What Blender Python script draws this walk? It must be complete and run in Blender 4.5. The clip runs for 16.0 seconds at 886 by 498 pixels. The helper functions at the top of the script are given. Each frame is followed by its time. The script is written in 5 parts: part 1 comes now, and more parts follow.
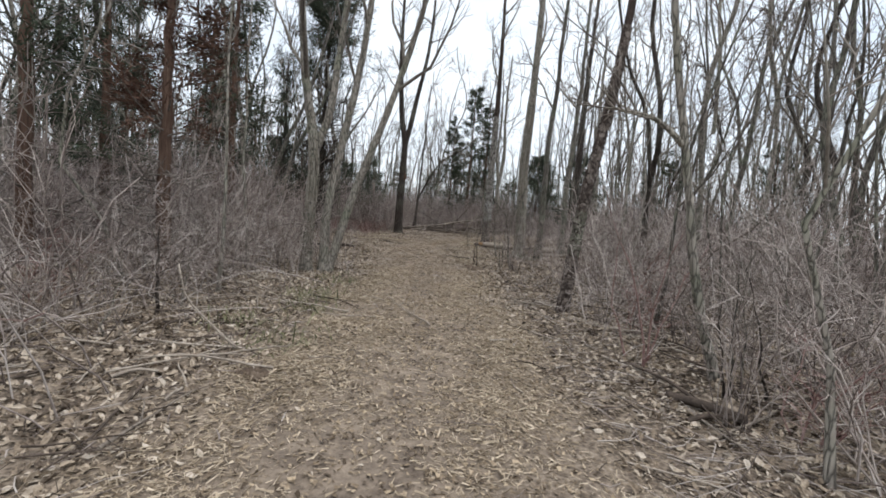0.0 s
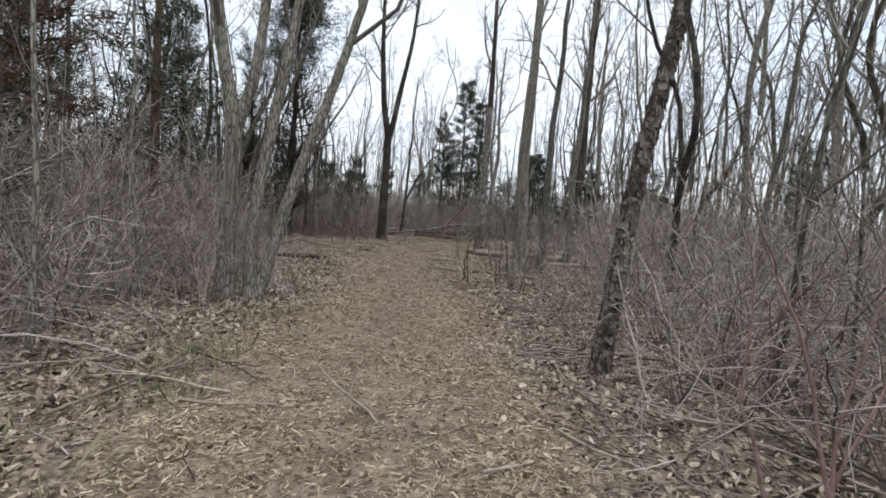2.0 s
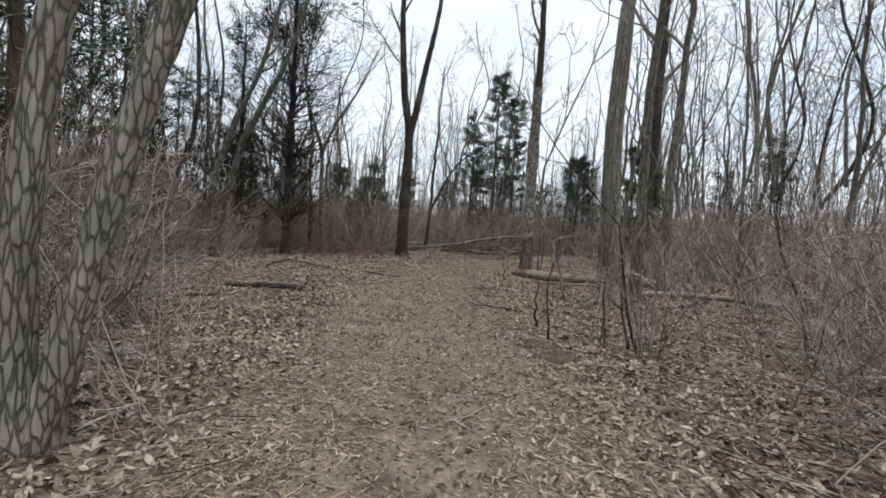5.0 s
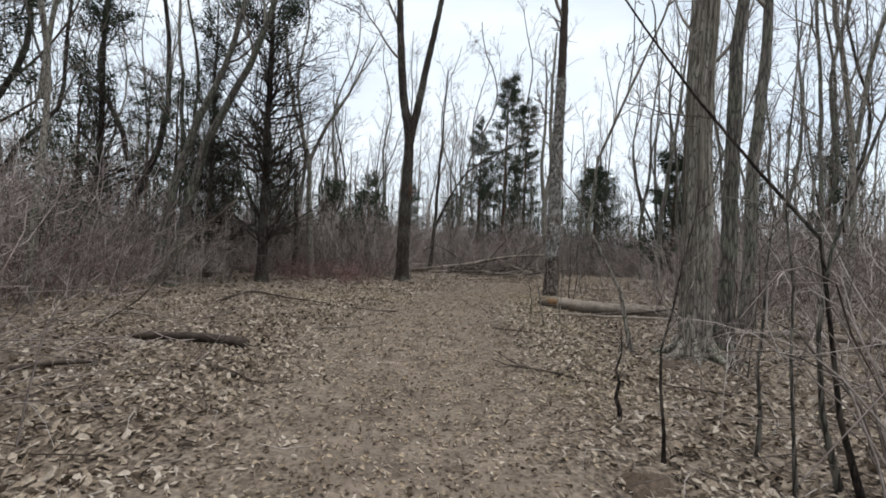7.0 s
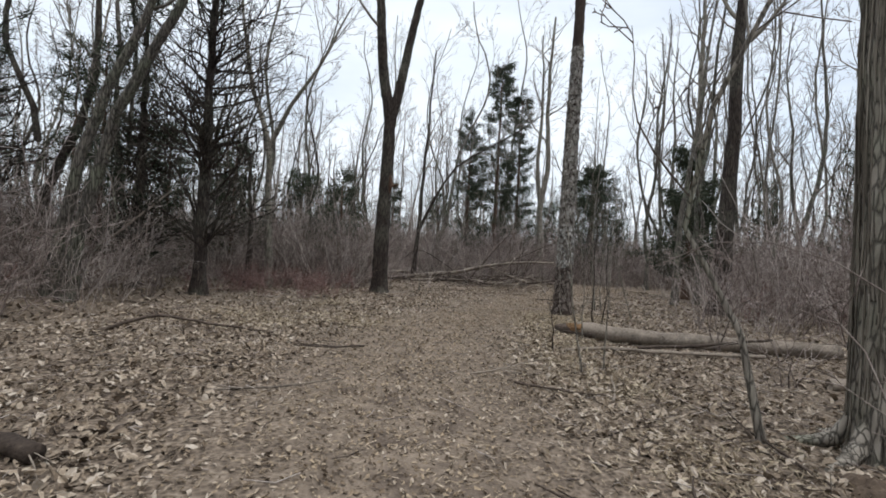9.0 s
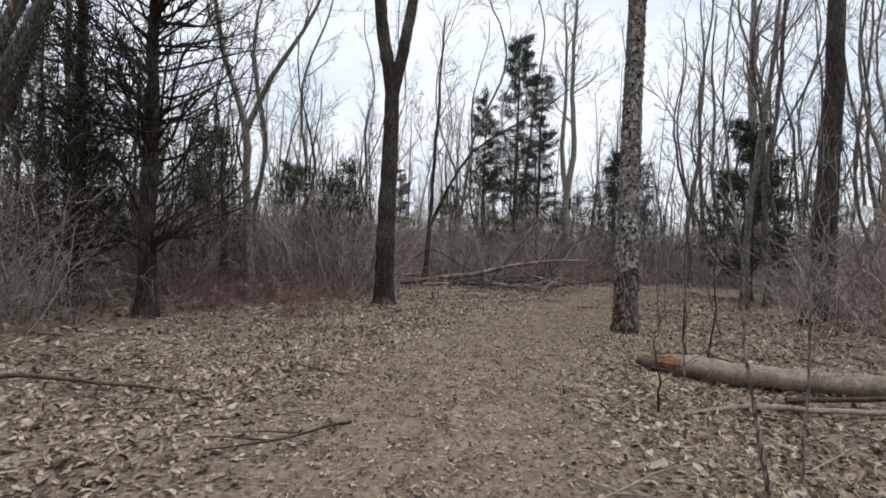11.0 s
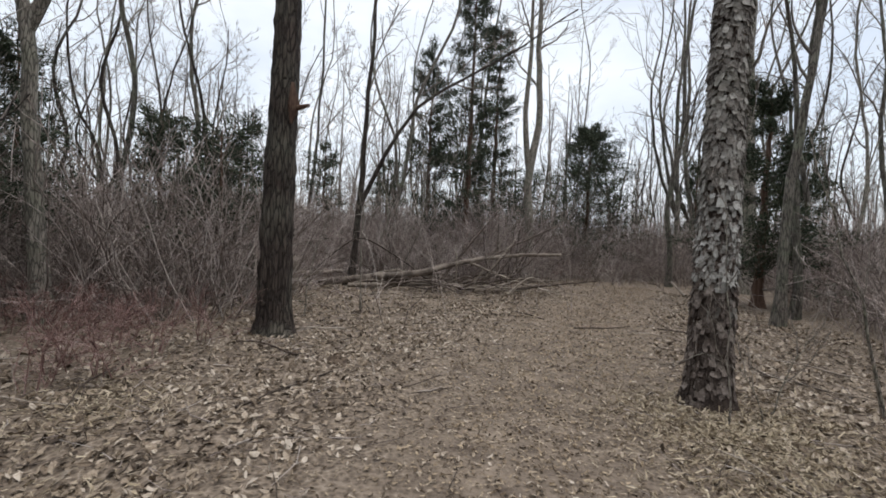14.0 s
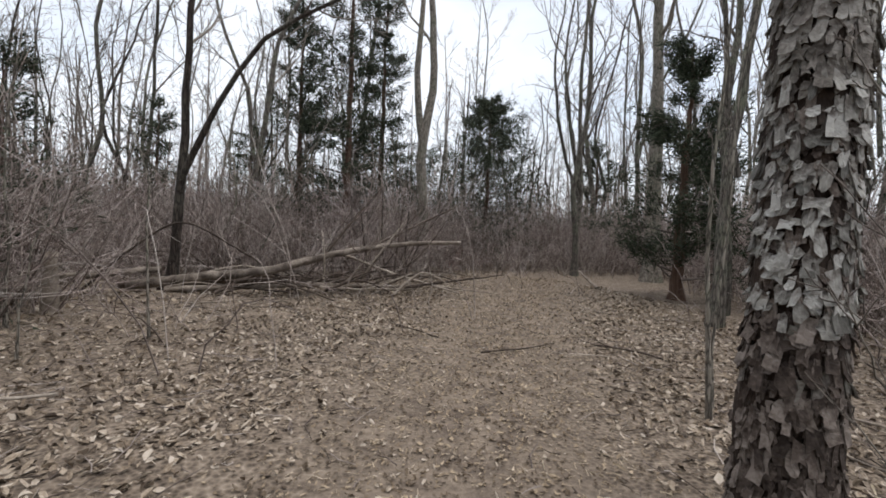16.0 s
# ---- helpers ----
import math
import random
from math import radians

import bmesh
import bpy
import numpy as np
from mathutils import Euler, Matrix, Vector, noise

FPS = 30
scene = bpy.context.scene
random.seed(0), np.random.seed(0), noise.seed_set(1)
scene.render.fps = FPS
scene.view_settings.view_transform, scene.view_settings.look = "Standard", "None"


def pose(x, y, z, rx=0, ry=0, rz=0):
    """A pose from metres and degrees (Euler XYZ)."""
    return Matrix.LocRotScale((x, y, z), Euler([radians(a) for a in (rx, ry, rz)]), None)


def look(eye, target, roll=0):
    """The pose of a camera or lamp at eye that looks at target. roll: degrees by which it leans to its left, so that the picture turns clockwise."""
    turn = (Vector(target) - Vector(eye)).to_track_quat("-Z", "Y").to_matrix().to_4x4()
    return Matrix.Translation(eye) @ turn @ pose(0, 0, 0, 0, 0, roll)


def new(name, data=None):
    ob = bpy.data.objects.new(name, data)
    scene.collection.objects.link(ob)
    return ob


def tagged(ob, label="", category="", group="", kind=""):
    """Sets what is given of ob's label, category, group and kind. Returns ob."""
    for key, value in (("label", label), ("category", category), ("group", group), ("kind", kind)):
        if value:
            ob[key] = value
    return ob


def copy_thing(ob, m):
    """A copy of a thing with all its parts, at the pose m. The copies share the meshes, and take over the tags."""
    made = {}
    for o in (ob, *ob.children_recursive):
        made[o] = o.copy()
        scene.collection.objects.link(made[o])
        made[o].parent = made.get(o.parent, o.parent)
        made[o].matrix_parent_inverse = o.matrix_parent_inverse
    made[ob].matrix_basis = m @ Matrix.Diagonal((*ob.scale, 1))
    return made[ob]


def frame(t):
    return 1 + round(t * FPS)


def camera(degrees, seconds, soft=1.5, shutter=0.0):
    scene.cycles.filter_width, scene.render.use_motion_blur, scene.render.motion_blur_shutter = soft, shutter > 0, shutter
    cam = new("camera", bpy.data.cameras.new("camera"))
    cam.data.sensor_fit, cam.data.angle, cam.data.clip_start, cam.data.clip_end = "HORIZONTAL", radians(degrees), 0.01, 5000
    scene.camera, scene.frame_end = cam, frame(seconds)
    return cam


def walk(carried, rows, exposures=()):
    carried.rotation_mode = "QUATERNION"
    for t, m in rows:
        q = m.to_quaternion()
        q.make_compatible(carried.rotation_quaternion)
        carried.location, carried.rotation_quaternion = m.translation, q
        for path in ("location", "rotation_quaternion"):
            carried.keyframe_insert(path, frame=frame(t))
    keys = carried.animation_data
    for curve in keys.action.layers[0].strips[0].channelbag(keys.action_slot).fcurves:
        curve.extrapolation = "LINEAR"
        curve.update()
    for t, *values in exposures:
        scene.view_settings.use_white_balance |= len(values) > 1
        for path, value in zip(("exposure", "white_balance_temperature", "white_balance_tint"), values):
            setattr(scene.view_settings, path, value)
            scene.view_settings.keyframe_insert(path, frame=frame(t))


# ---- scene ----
cam = camera(86.9, 16.0, soft=1.75)
METRES, EYE, TILT, LEAN, TURN = 23.1, 1.5, 0.0, 0.0, 0.0
ROWS = [
    (0.0, 0.0, 0.0, 0.0, 0.37, -4.57, -4.64),
    (0.5, 0.002, 0.0321, -0.0021, -0.97, -4.98, -3.87),
    (1.0, 0.0035, 0.0608, -0.0033, 0.22, -4.74, -3.67),
    (1.5, 0.0085, 0.0894, -0.002, -0.26, -5.16, -4.02),
    (2.0, 0.0119, 0.1203, -0.0002, -0.35, -4.06, -4.15),
    (2.5, 0.0103, 0.1516, -0.0004, -0.37, -3.85, -4.98),
    (3.0, 0.0116, 0.1821, -0.0015, -0.93, -4.16, -5.09),
    (3.5, 0.007, 0.2127, -0.0014, 1.23, -4.14, -5.78),
    (6.0, -0.0142, 0.3848, -0.009, 2.41, -1.18, -3.15),
    (6.5, -0.0163, 0.4119, -0.0072, 2.58, -0.71, -3.23),
    (7.0, -0.0158, 0.4406, -0.0051, 3.03, -0.39, -2.68),
    (7.5, -0.0192, 0.4703, -0.0061, 3.32, 0.33, -3.29),
    (8.0, -0.0194, 0.4997, -0.0076, 1.31, -0.13, -3.4),
    (8.5, -0.023, 0.5298, -0.0049, 0.79, 0.2, -3.47),
    (11.0, -0.0383, 0.6772, -0.0003, 2.07, -0.27, -1.91),
    (11.5, -0.0436, 0.7066, 0.0021, 1.97, -0.21, -2.79),
    (12.0, -0.0438, 0.7385, 0.0001, 0.39, -0.28, -2.54),
    (12.5, -0.0484, 0.7706, -0.0003, -0.29, -0.01, -2.78),
    (13.0, -0.0479, 0.8011, -0.0001, -2.87, -0.79, -2.46),
    (13.5, -0.0449, 0.8326, 0.0028, -4.26, -0.91, -2.39),
    (14.0, -0.0426, 0.8632, 0.0039, -5.67, -1.81, -2.8),
    (14.5, -0.0323, 0.8938, 0.0018, -9.58, -2.42, -2.49),
    (15.0, -0.0237, 0.9252, 0.0017, -12.18, -1.95, -2.5),
    (15.5, -0.0132, 0.9555, 0.0012, -15.82, -2.71, -3.0),
    (16.0, 0.0002, 0.9858, 0.0023, -17.95, -2.93, -2.67),
]
walk(cam, [(t, pose(0, 0, EYE, TILT, LEAN, TURN) @ pose(METRES * x, METRES * y, METRES * z, 90 + pitch, roll, yaw)) for t, x, y, z, yaw, pitch, roll in ROWS],
     exposures=[(0.0, 0.46, 6260, 10.5), (4.0, 0.34, 6200, 10), (7.0, 0.28, 6230, 10), (11.0, 0.28, 6350, 11.5), (14.0, 0.27, 6370, 12.0), (16.0, 0.38, 6400, 13.0)])

# ---- sky and light: a bright overcast day ----
world = bpy.data.worlds.new("sky")
scene.world = world
world.use_nodes = True
wt = world.node_tree
wt.nodes.clear()
sky = wt.nodes.new("ShaderNodeTexSky")
sky.sky_type, sky.sun_disc = "NISHITA", False
sky.sun_elevation, sky.sun_rotation = radians(79), radians(135)
sky.dust_density, sky.air_density = 2.0, 1.2
sky_bg = wt.nodes.new("ShaderNodeBackground")
sky_bg.inputs["Strength"].default_value = 0.12
wt.links.new(sky.outputs[0], sky_bg.inputs[0])
cloud_bg = wt.nodes.new("ShaderNodeBackground")
cloud_bg.inputs["Color"].default_value = (0.90, 0.955, 1.0, 1)
cloud_bg.inputs["Strength"].default_value = 0.945
wcoord = wt.nodes.new("ShaderNodeTexCoord")
wmap = wt.nodes.new("ShaderNodeMapping")
wmap.inputs["Scale"].default_value = (1.0, 1.0, 3.0)
wnoise = wt.nodes.new("ShaderNodeTexNoise")
wnoise.inputs["Scale"].default_value, wnoise.inputs["Detail"].default_value = 2.2, 5.0
wramp = wt.nodes.new("ShaderNodeMapRange")
for k, v in (("From Min", 0.3), ("From Max", 0.6), ("To Min", 0.62), ("To Max", 0.97)):
    wramp.inputs[k].default_value = v
wmix = wt.nodes.new("ShaderNodeMixShader")
wout = wt.nodes.new("ShaderNodeOutputWorld")
wt.links.new(wcoord.outputs["Generated"], wmap.inputs[0])
wt.links.new(wmap.outputs[0], wnoise.inputs["Vector"])
wt.links.new(wnoise.outputs[0], wramp.inputs[0])
wt.links.new(wramp.outputs[0], wmix.inputs[0])
wt.links.new(sky_bg.outputs[0], wmix.inputs[1])
wt.links.new(cloud_bg.outputs[0], wmix.inputs[2])
wt.links.new(wmix.outputs[0], wout.inputs[0])
sun = new("sun", bpy.data.lights.new("sun", "SUN"))
sun.data.energy, sun.data.angle, sun.data.color = 1.95, radians(55), (1.0, 0.96, 0.90)
sun.matrix_world = look((0, 0, 30), (-4, 4, 0))


# ---- materials ----
def material(name, colours, scale=(1, 1, 1), size=6.0, rough=0.85, bump=0.5, depth=0.01, fine=40.0, where="Object", island=0.0, per_object=0.0, spots=None, voronoi=False, cracks=0.0):
    """Colours run over a ramp by noise at two scales; spots: (colour, size, amount) of lichen or stain."""
    m = bpy.data.materials.new(name)
    m.use_nodes = True
    nt = m.node_tree
    N, L = nt.nodes.new, nt.links.new
    bsdf = nt.nodes["Principled BSDF"]
    bsdf.inputs["Roughness"].default_value = rough
    bsdf.inputs["Specular IOR Level"].default_value = 0.25
    co = N("ShaderNodeTexCoord")
    mp = N("ShaderNodeMapping")
    mp.inputs["Scale"].default_value = scale
    L(co.outputs[where], mp.inputs[0])
    n1 = N("ShaderNodeTexNoise")
    n1.inputs["Scale"].default_value, n1.inputs["Detail"].default_value = size, 6
    n1.inputs["Roughness"].default_value = 0.65
    L(mp.outputs[0], n1.inputs["Vector"])
    n2 = N("ShaderNodeTexVoronoi" if voronoi else "ShaderNodeTexNoise")
    n2.inputs["Scale"].default_value = fine
    L(mp.outputs[0], n2.inputs["Vector"])
    mix = N("ShaderNodeMath")
    mix.operation = "MULTIPLY_ADD"
    L(n2.outputs[0], mix.inputs[0])
    mix.inputs[1].default_value = 0.55
    half = N("ShaderNodeMath")
    half.operation = "MULTIPLY_ADD"
    L(n1.outputs[0], half.inputs[0])
    half.inputs[1].default_value, half.inputs[2].default_value = 0.75, -0.14
    L(half.outputs[0], mix.inputs[2])
    value = mix.outputs[0]
    for amount, kind, out in ((island, "ShaderNodeNewGeometry", "Random Per Island"), (per_object, "ShaderNodeObjectInfo", "Random")):
        if amount:
            g = N(kind)
            a = N("ShaderNodeMath")
            a.operation = "MULTIPLY_ADD"
            L(g.outputs[out], a.inputs[0])
            a.inputs[1].default_value = amount
            b = N("ShaderNodeMath")
            b.operation = "SUBTRACT"
            L(value, b.inputs[0])
            b.inputs[1].default_value = amount / 2
            L(b.outputs[0], a.inputs[2])
            value = a.outputs[0]
    ramp = N("ShaderNodeValToRGB")
    els = ramp.color_ramp.elements
    while len(els) < len(colours):
        els.new(0.5)
    for i, c in enumerate(colours):
        els[i].position = 0.2 + 0.62 * i / max(1, len(colours) - 1)
        els[i].color = (*c, 1)
    L(value, ramp.inputs[0])
    colour = ramp.outputs[0]
    if spots:
        sc, ss, sa = spots
        n3 = N("ShaderNodeTexNoise")
        n3.inputs["Scale"].default_value, n3.inputs["Detail"].default_value = ss, 5
        L(co.outputs[where], n3.inputs["Vector"])
        r3 = N("ShaderNodeMapRange")
        r3.inputs["From Min"].default_value, r3.inputs["From Max"].default_value = 0.47, 0.66
        r3.inputs["To Max"].default_value = sa
        L(n3.outputs[0], r3.inputs[0])
        mx = N("ShaderNodeMix")
        mx.data_type = "RGBA"
        L(r3.outputs[0], mx.inputs["Factor"])
        L(colour, mx.inputs["A"])
        mx.inputs["B"].default_value = (*sc, 1)
        colour = mx.outputs["Result"]
    height = mix.outputs[0]
    if cracks:
        warp = N("ShaderNodeMixRGB")
        warp.blend_type, warp.inputs[0].default_value = "ADD", 0.06
        L(mp.outputs[0], warp.inputs[1])
        L(n1.outputs["Color"], warp.inputs[2])
        vo = N("ShaderNodeTexVoronoi")
        vo.feature = "DISTANCE_TO_EDGE"
        vo.inputs["Scale"].default_value = cracks
        L(warp.outputs[0], vo.inputs["Vector"])
        r4 = N("ShaderNodeMapRange")
        r4.inputs["From Max"].default_value, r4.inputs["To Min"].default_value = 0.16, 0.28
        L(vo.outputs["Distance"], r4.inputs[0])
        mu = N("ShaderNodeMix")
        mu.data_type, mu.blend_type = "RGBA", "MULTIPLY"
        mu.inputs["Factor"].default_value = 1.0
        L(colour, mu.inputs["A"])
        L(r4.outputs[0], mu.inputs["B"])
        colour = mu.outputs["Result"]
        ad = N("ShaderNodeMath")
        ad.operation = "MULTIPLY_ADD"
        L(r4.outputs[0], ad.inputs[0])
        ad.inputs[1].default_value = 0.8
        L(height, ad.inputs[2])
        height = ad.outputs[0]
    L(colour, bsdf.inputs["Base Color"])
    if bump:
        bp = N("ShaderNodeBump")
        bp.inputs["Strength"].default_value, bp.inputs["Distance"].default_value = bump, depth
        L(height, bp.inputs["Height"])
        L(bp.outputs[0], bsdf.inputs["Normal"])
    return m


LICHEN = (0.20, 0.23, 0.15)
BARK_GREY = material("bark_grey", [(0.06, 0.053, 0.045), (0.18, 0.16, 0.135), (0.33, 0.30, 0.255)], (1, 1, 0.13), 9, fine=34, bump=1.0, depth=0.03, per_object=0.2, spots=(LICHEN, 2.2, 0.5), cracks=24)
BARK_DARK = material("bark_dark", [(0.016, 0.012, 0.010), (0.058, 0.044, 0.036), (0.14, 0.112, 0.093)], (1, 1, 0.16), 10, fine=30, bump=1.0, depth=0.03, spots=((0.17, 0.165, 0.13), 1.3, 0.6), cracks=22)
BARK_PALE = material("bark_pale", [(0.13, 0.115, 0.095), (0.28, 0.25, 0.21), (0.42, 0.385, 0.33)], (1, 1, 0.2), 7, fine=26, bump=0.8, depth=0.02, spots=(LICHEN, 2.0, 0.4), cracks=26)
BARK_FLAKE = material("bark_flake", [(0.045, 0.037, 0.032), (0.20, 0.182, 0.163), (0.47, 0.455, 0.425)], (1, 1, 1), 14, fine=60, bump=0.9, depth=0.010, per_object=0.75, spots=((0.34, 0.345, 0.315), 6, 0.45))
BARK_FLAKES_JOINED = material("bark_flakes_joined", [(0.06, 0.05, 0.043), (0.19, 0.17, 0.15), (0.36, 0.342, 0.312)], (1, 1, 1), 14, fine=60, bump=0.9, depth=0.010, island=0.6, spots=((0.25, 0.25, 0.21), 5, 0.3))
BARK_CHERRY = material("bark_cherry", [(0.012, 0.009, 0.008), (0.04, 0.028, 0.022), (0.09, 0.065, 0.052)], (1, 1, 0.4), 12, fine=40, bump=1.0, depth=0.02)
BARK_CEDAR = material("bark_cedar", [(0.03, 0.018, 0.012), (0.10, 0.06, 0.042), (0.20, 0.14, 0.105)], (1, 1, 0.08), 14, fine=40, bump=1.0, depth=0.02)
BARK_FLAKE_OLD = material("old_bark_flakes", [(0.03, 0.022, 0.018), (0.095, 0.074, 0.062), (0.23, 0.195, 0.17)], (1, 1, 1), 14, fine=60, bump=0.8, depth=0.006, island=0.55)
BARK_FLAKE_DARK = material("dark_bark_flakes", [(0.03, 0.023, 0.019), (0.085, 0.070, 0.058), (0.25, 0.225, 0.19)], (1, 1, 1), 14, fine=60, bump=0.8, depth=0.006, per_object=0.6, spots=(LICHEN, 5, 0.4))
BARK_STRIPS = material("bark_strips", [(0.08, 0.07, 0.055), (0.20, 0.175, 0.14), (0.33, 0.30, 0.25)], (1, 1, 0.2), 7, fine=26, bump=0, island=0.6)
LIMB = material("limb_bark", [(0.055, 0.047, 0.04), (0.16, 0.14, 0.118), (0.29, 0.265, 0.22)], (1, 1, 0.4), 6, fine=30, bump=0.6, per_object=0.25)
TWIG = material("twig_bark", [(0.07, 0.058, 0.050), (0.17, 0.145, 0.125), (0.31, 0.275, 0.24)], size=2.0, fine=14, bump=0, island=0.5, per_object=0.2)
BRUSH = material("brush_stems", [(0.12, 0.094, 0.081), (0.295, 0.245, 0.215), (0.48, 0.425, 0.385)], size=1.5, fine=12, bump=0, island=0.7, per_object=0.25)
CANE = material("arching_canes", [(0.09, 0.070, 0.061), (0.225, 0.186, 0.165), (0.41, 0.365, 0.33)], size=1.5, fine=12, bump=0, island=0.8)
THICKET = material("thicket_stems", [(0.12, 0.092, 0.082), (0.30, 0.242, 0.217), (0.48, 0.42, 0.39)], size=0.5, fine=6, bump=0, island=0.6)
BRUSH_RED = material("red_stems", [(0.09, 0.045, 0.04), (0.22, 0.13, 0.115), (0.38, 0.28, 0.25)], size=1.5, fine=12, bump=0, island=0.6)
NEEDLES = material("cedar_needles", [(0.018, 0.026, 0.017), (0.042, 0.054, 0.033), (0.085, 0.096, 0.06)], size=1.2, fine=9, bump=0, island=0.45)
NEEDLES_DEAD = material("dead_needles", [(0.035, 0.018, 0.012), (0.085, 0.045, 0.03), (0.14, 0.085, 0.06)], size=1.2, fine=9, bump=0, island=0.5)
LEAF = material("dry_leaves", [(0.055, 0.040, 0.029), (0.195, 0.150, 0.107), (0.325, 0.265, 0.198), (0.46, 0.40, 0.33)], size=0.8, fine=60, bump=0.3, depth=0.004, island=0.6, rough=0.75)
STRAW = material("dry_straw", [(0.15, 0.112, 0.074), (0.325, 0.26, 0.182), (0.48, 0.40, 0.30)], size=1.5, fine=30, bump=0, island=0.7, rough=0.75)
CRUMB = material("leaf_crumbs", [(0.065, 0.046, 0.03), (0.19, 0.142, 0.095), (0.36, 0.285, 0.195)], size=2.0, fine=60, bump=0, island=0.8, rough=0.8)
DRYGRASS = material("matted_dry_grass", [(0.17, 0.13, 0.085), (0.35, 0.288, 0.20), (0.49, 0.42, 0.31)], size=1.5, fine=30, bump=0, island=0.6, rough=0.8)
GRASS = material("sparse_grass", [(0.10, 0.105, 0.055), (0.19, 0.185, 0.105), (0.33, 0.30, 0.20)], size=1.5, fine=30, bump=0, island=0.6)
DEADWOOD = material("dead_wood", [(0.09, 0.075, 0.062), (0.25, 0.21, 0.17), (0.42, 0.37, 0.31)], (1, 1, 1), 6, fine=35, bump=0.8, depth=0.012, per_object=0.35)
DARKWOOD = material("rotten_wood", [(0.02, 0.015, 0.012), (0.06, 0.045, 0.035), (0.13, 0.10, 0.08)], (1, 1, 1), 7, fine=35, bump=1.0, depth=0.015, per_object=0.2)
EARTH = material("bare_earth", [(0.03, 0.021, 0.015), (0.09, 0.065, 0.046), (0.20, 0.155, 0.115)], size=9, fine=40, bump=1.0, depth=0.02)
FALLENWOOD = material("fallen_wood", [(0.05, 0.04, 0.033), (0.20, 0.165, 0.135), (0.40, 0.35, 0.295)], (1, 1, 1), 5, fine=30, bump=1.0, depth=0.02, spots=((0.05, 0.038, 0.03), 3.5, 0.85))
FRESHWOOD = material("splintered_wood", [(0.07, 0.035, 0.02), (0.29, 0.17, 0.085), (0.50, 0.37, 0.22)], (1, 1, 1), 12, fine=50, bump=0.8, depth=0.01)


# ---- mesh helpers ----
RNG = np.random.default_rng(7)


def rnd(a, b):
    return RNG.uniform(a, b)


def mesh_of(name, verts, quads, mat, tris=None, smooth=True):
    """A mesh of one material from arrays of corners, four-cornered faces and three-cornered faces."""
    me = bpy.data.meshes.new(name)
    verts = np.asarray(verts, dtype=np.float32)
    quads = np.zeros((0, 4), int) if quads is None else np.asarray(quads, dtype=np.int32).reshape(-1, 4)
    tris = np.zeros((0, 3), int) if tris is None else np.asarray(tris, dtype=np.int32).reshape(-1, 3)
    me.vertices.add(len(verts))
    me.vertices.foreach_set("co", verts.ravel())
    me.loops.add(quads.size + tris.size)
    me.loops.foreach_set("vertex_index", np.concatenate([quads.ravel(), tris.ravel()]).astype(np.int32))
    me.polygons.add(len(quads) + len(tris))
    starts = np.concatenate([np.arange(len(quads)) * 4, quads.size + np.arange(len(tris)) * 3])
    me.polygons.foreach_set("loop_start", starts.astype(np.int32))
    me.polygons.foreach_set("use_smooth", np.full(len(quads) + len(tris), smooth))
    me.materials.append(mat)
    me.update(calc_edges=True)
    me.validate()
    return me


class Tubes:
    """Gathers tapering tubes, each along a line of points, into one mesh."""

    def __init__(self):
        self.v, self.q, self.t, self.n = [], [], [], 0

    def add(self, pts, radii, sides=5, rough=0.0, cap=False):
        pts = np.asarray(pts, float)
        radii = np.asarray(radii, float)
        k = len(pts)
        tan = np.gradient(pts, axis=0)
        tan /= np.linalg.norm(tan, axis=1)[:, None] + 1e-9
        mean = tan.mean(0)
        ref = np.array((1.0, 0, 0)) if abs(mean[0]) < 0.75 * np.linalg.norm(mean) else np.array((0, 1.0, 0))
        a = np.cross(tan, ref)
        a /= np.linalg.norm(a, axis=1)[:, None] + 1e-9
        b = np.cross(tan, a)
        ang = np.arange(sides) * 2 * np.pi / sides
        r = radii[:, None] * np.ones(sides)
        if rough:
            r = r * (1 + RNG.normal(0, rough, (k, sides)) + RNG.normal(0, rough, sides))
        ring = pts[:, None] + (np.cos(ang)[None, :, None] * a[:, None] + np.sin(ang)[None, :, None] * b[:, None]) * r[:, :, None]
        self.v.append(ring.reshape(-1, 3))
        i = np.arange(k - 1)[:, None] * sides
        j = np.arange(sides)[None]
        j2 = (j + 1) % sides
        self.q.append(np.stack([i + j, i + j2, i + sides + j2, i + sides + j], -1).reshape(-1, 4) + self.n)
        if cap:
            for s in (0, (k - 1) * sides):
                fan = np.array([[s, s + m, s + m + 1] for m in range(1, sides - 1)]) + self.n
                self.t.append(fan)
        self.n += k * sides

    def mesh(self, name, mat, smooth=True):
        return mesh_of(name, np.concatenate(self.v), np.concatenate(self.q), mat, np.concatenate(self.t) if self.t else None, smooth)


def part(name, me, parent, label=""):
    ob = new(name, me)
    ob.parent = parent
    return tagged(ob, label)


def gh(x, y):
    """Height of the ground."""
    x, y = np.asarray(x, float), np.asarray(y, float)
    near = np.exp(-((x / 60) ** 2 + ((y - 20) / 60) ** 2))
    bumps = 0.022 * np.sin(1.31 * x + 0.7 * y) + 0.02 * np.sin(0.61 * x - 1.13 * y + 1) + 0.012 * np.sin(3.1 * x + 2.3 * y) + 0.010 * np.sin(2.2 * x - 4.3 * y + 2)
    worn = np.exp(-(np.minimum(trail_far(x, y), 9) / 0.8) ** 2)
    return 0.03 + bumps * near * (1 - 0.6 * worn) - 0.035 * worn


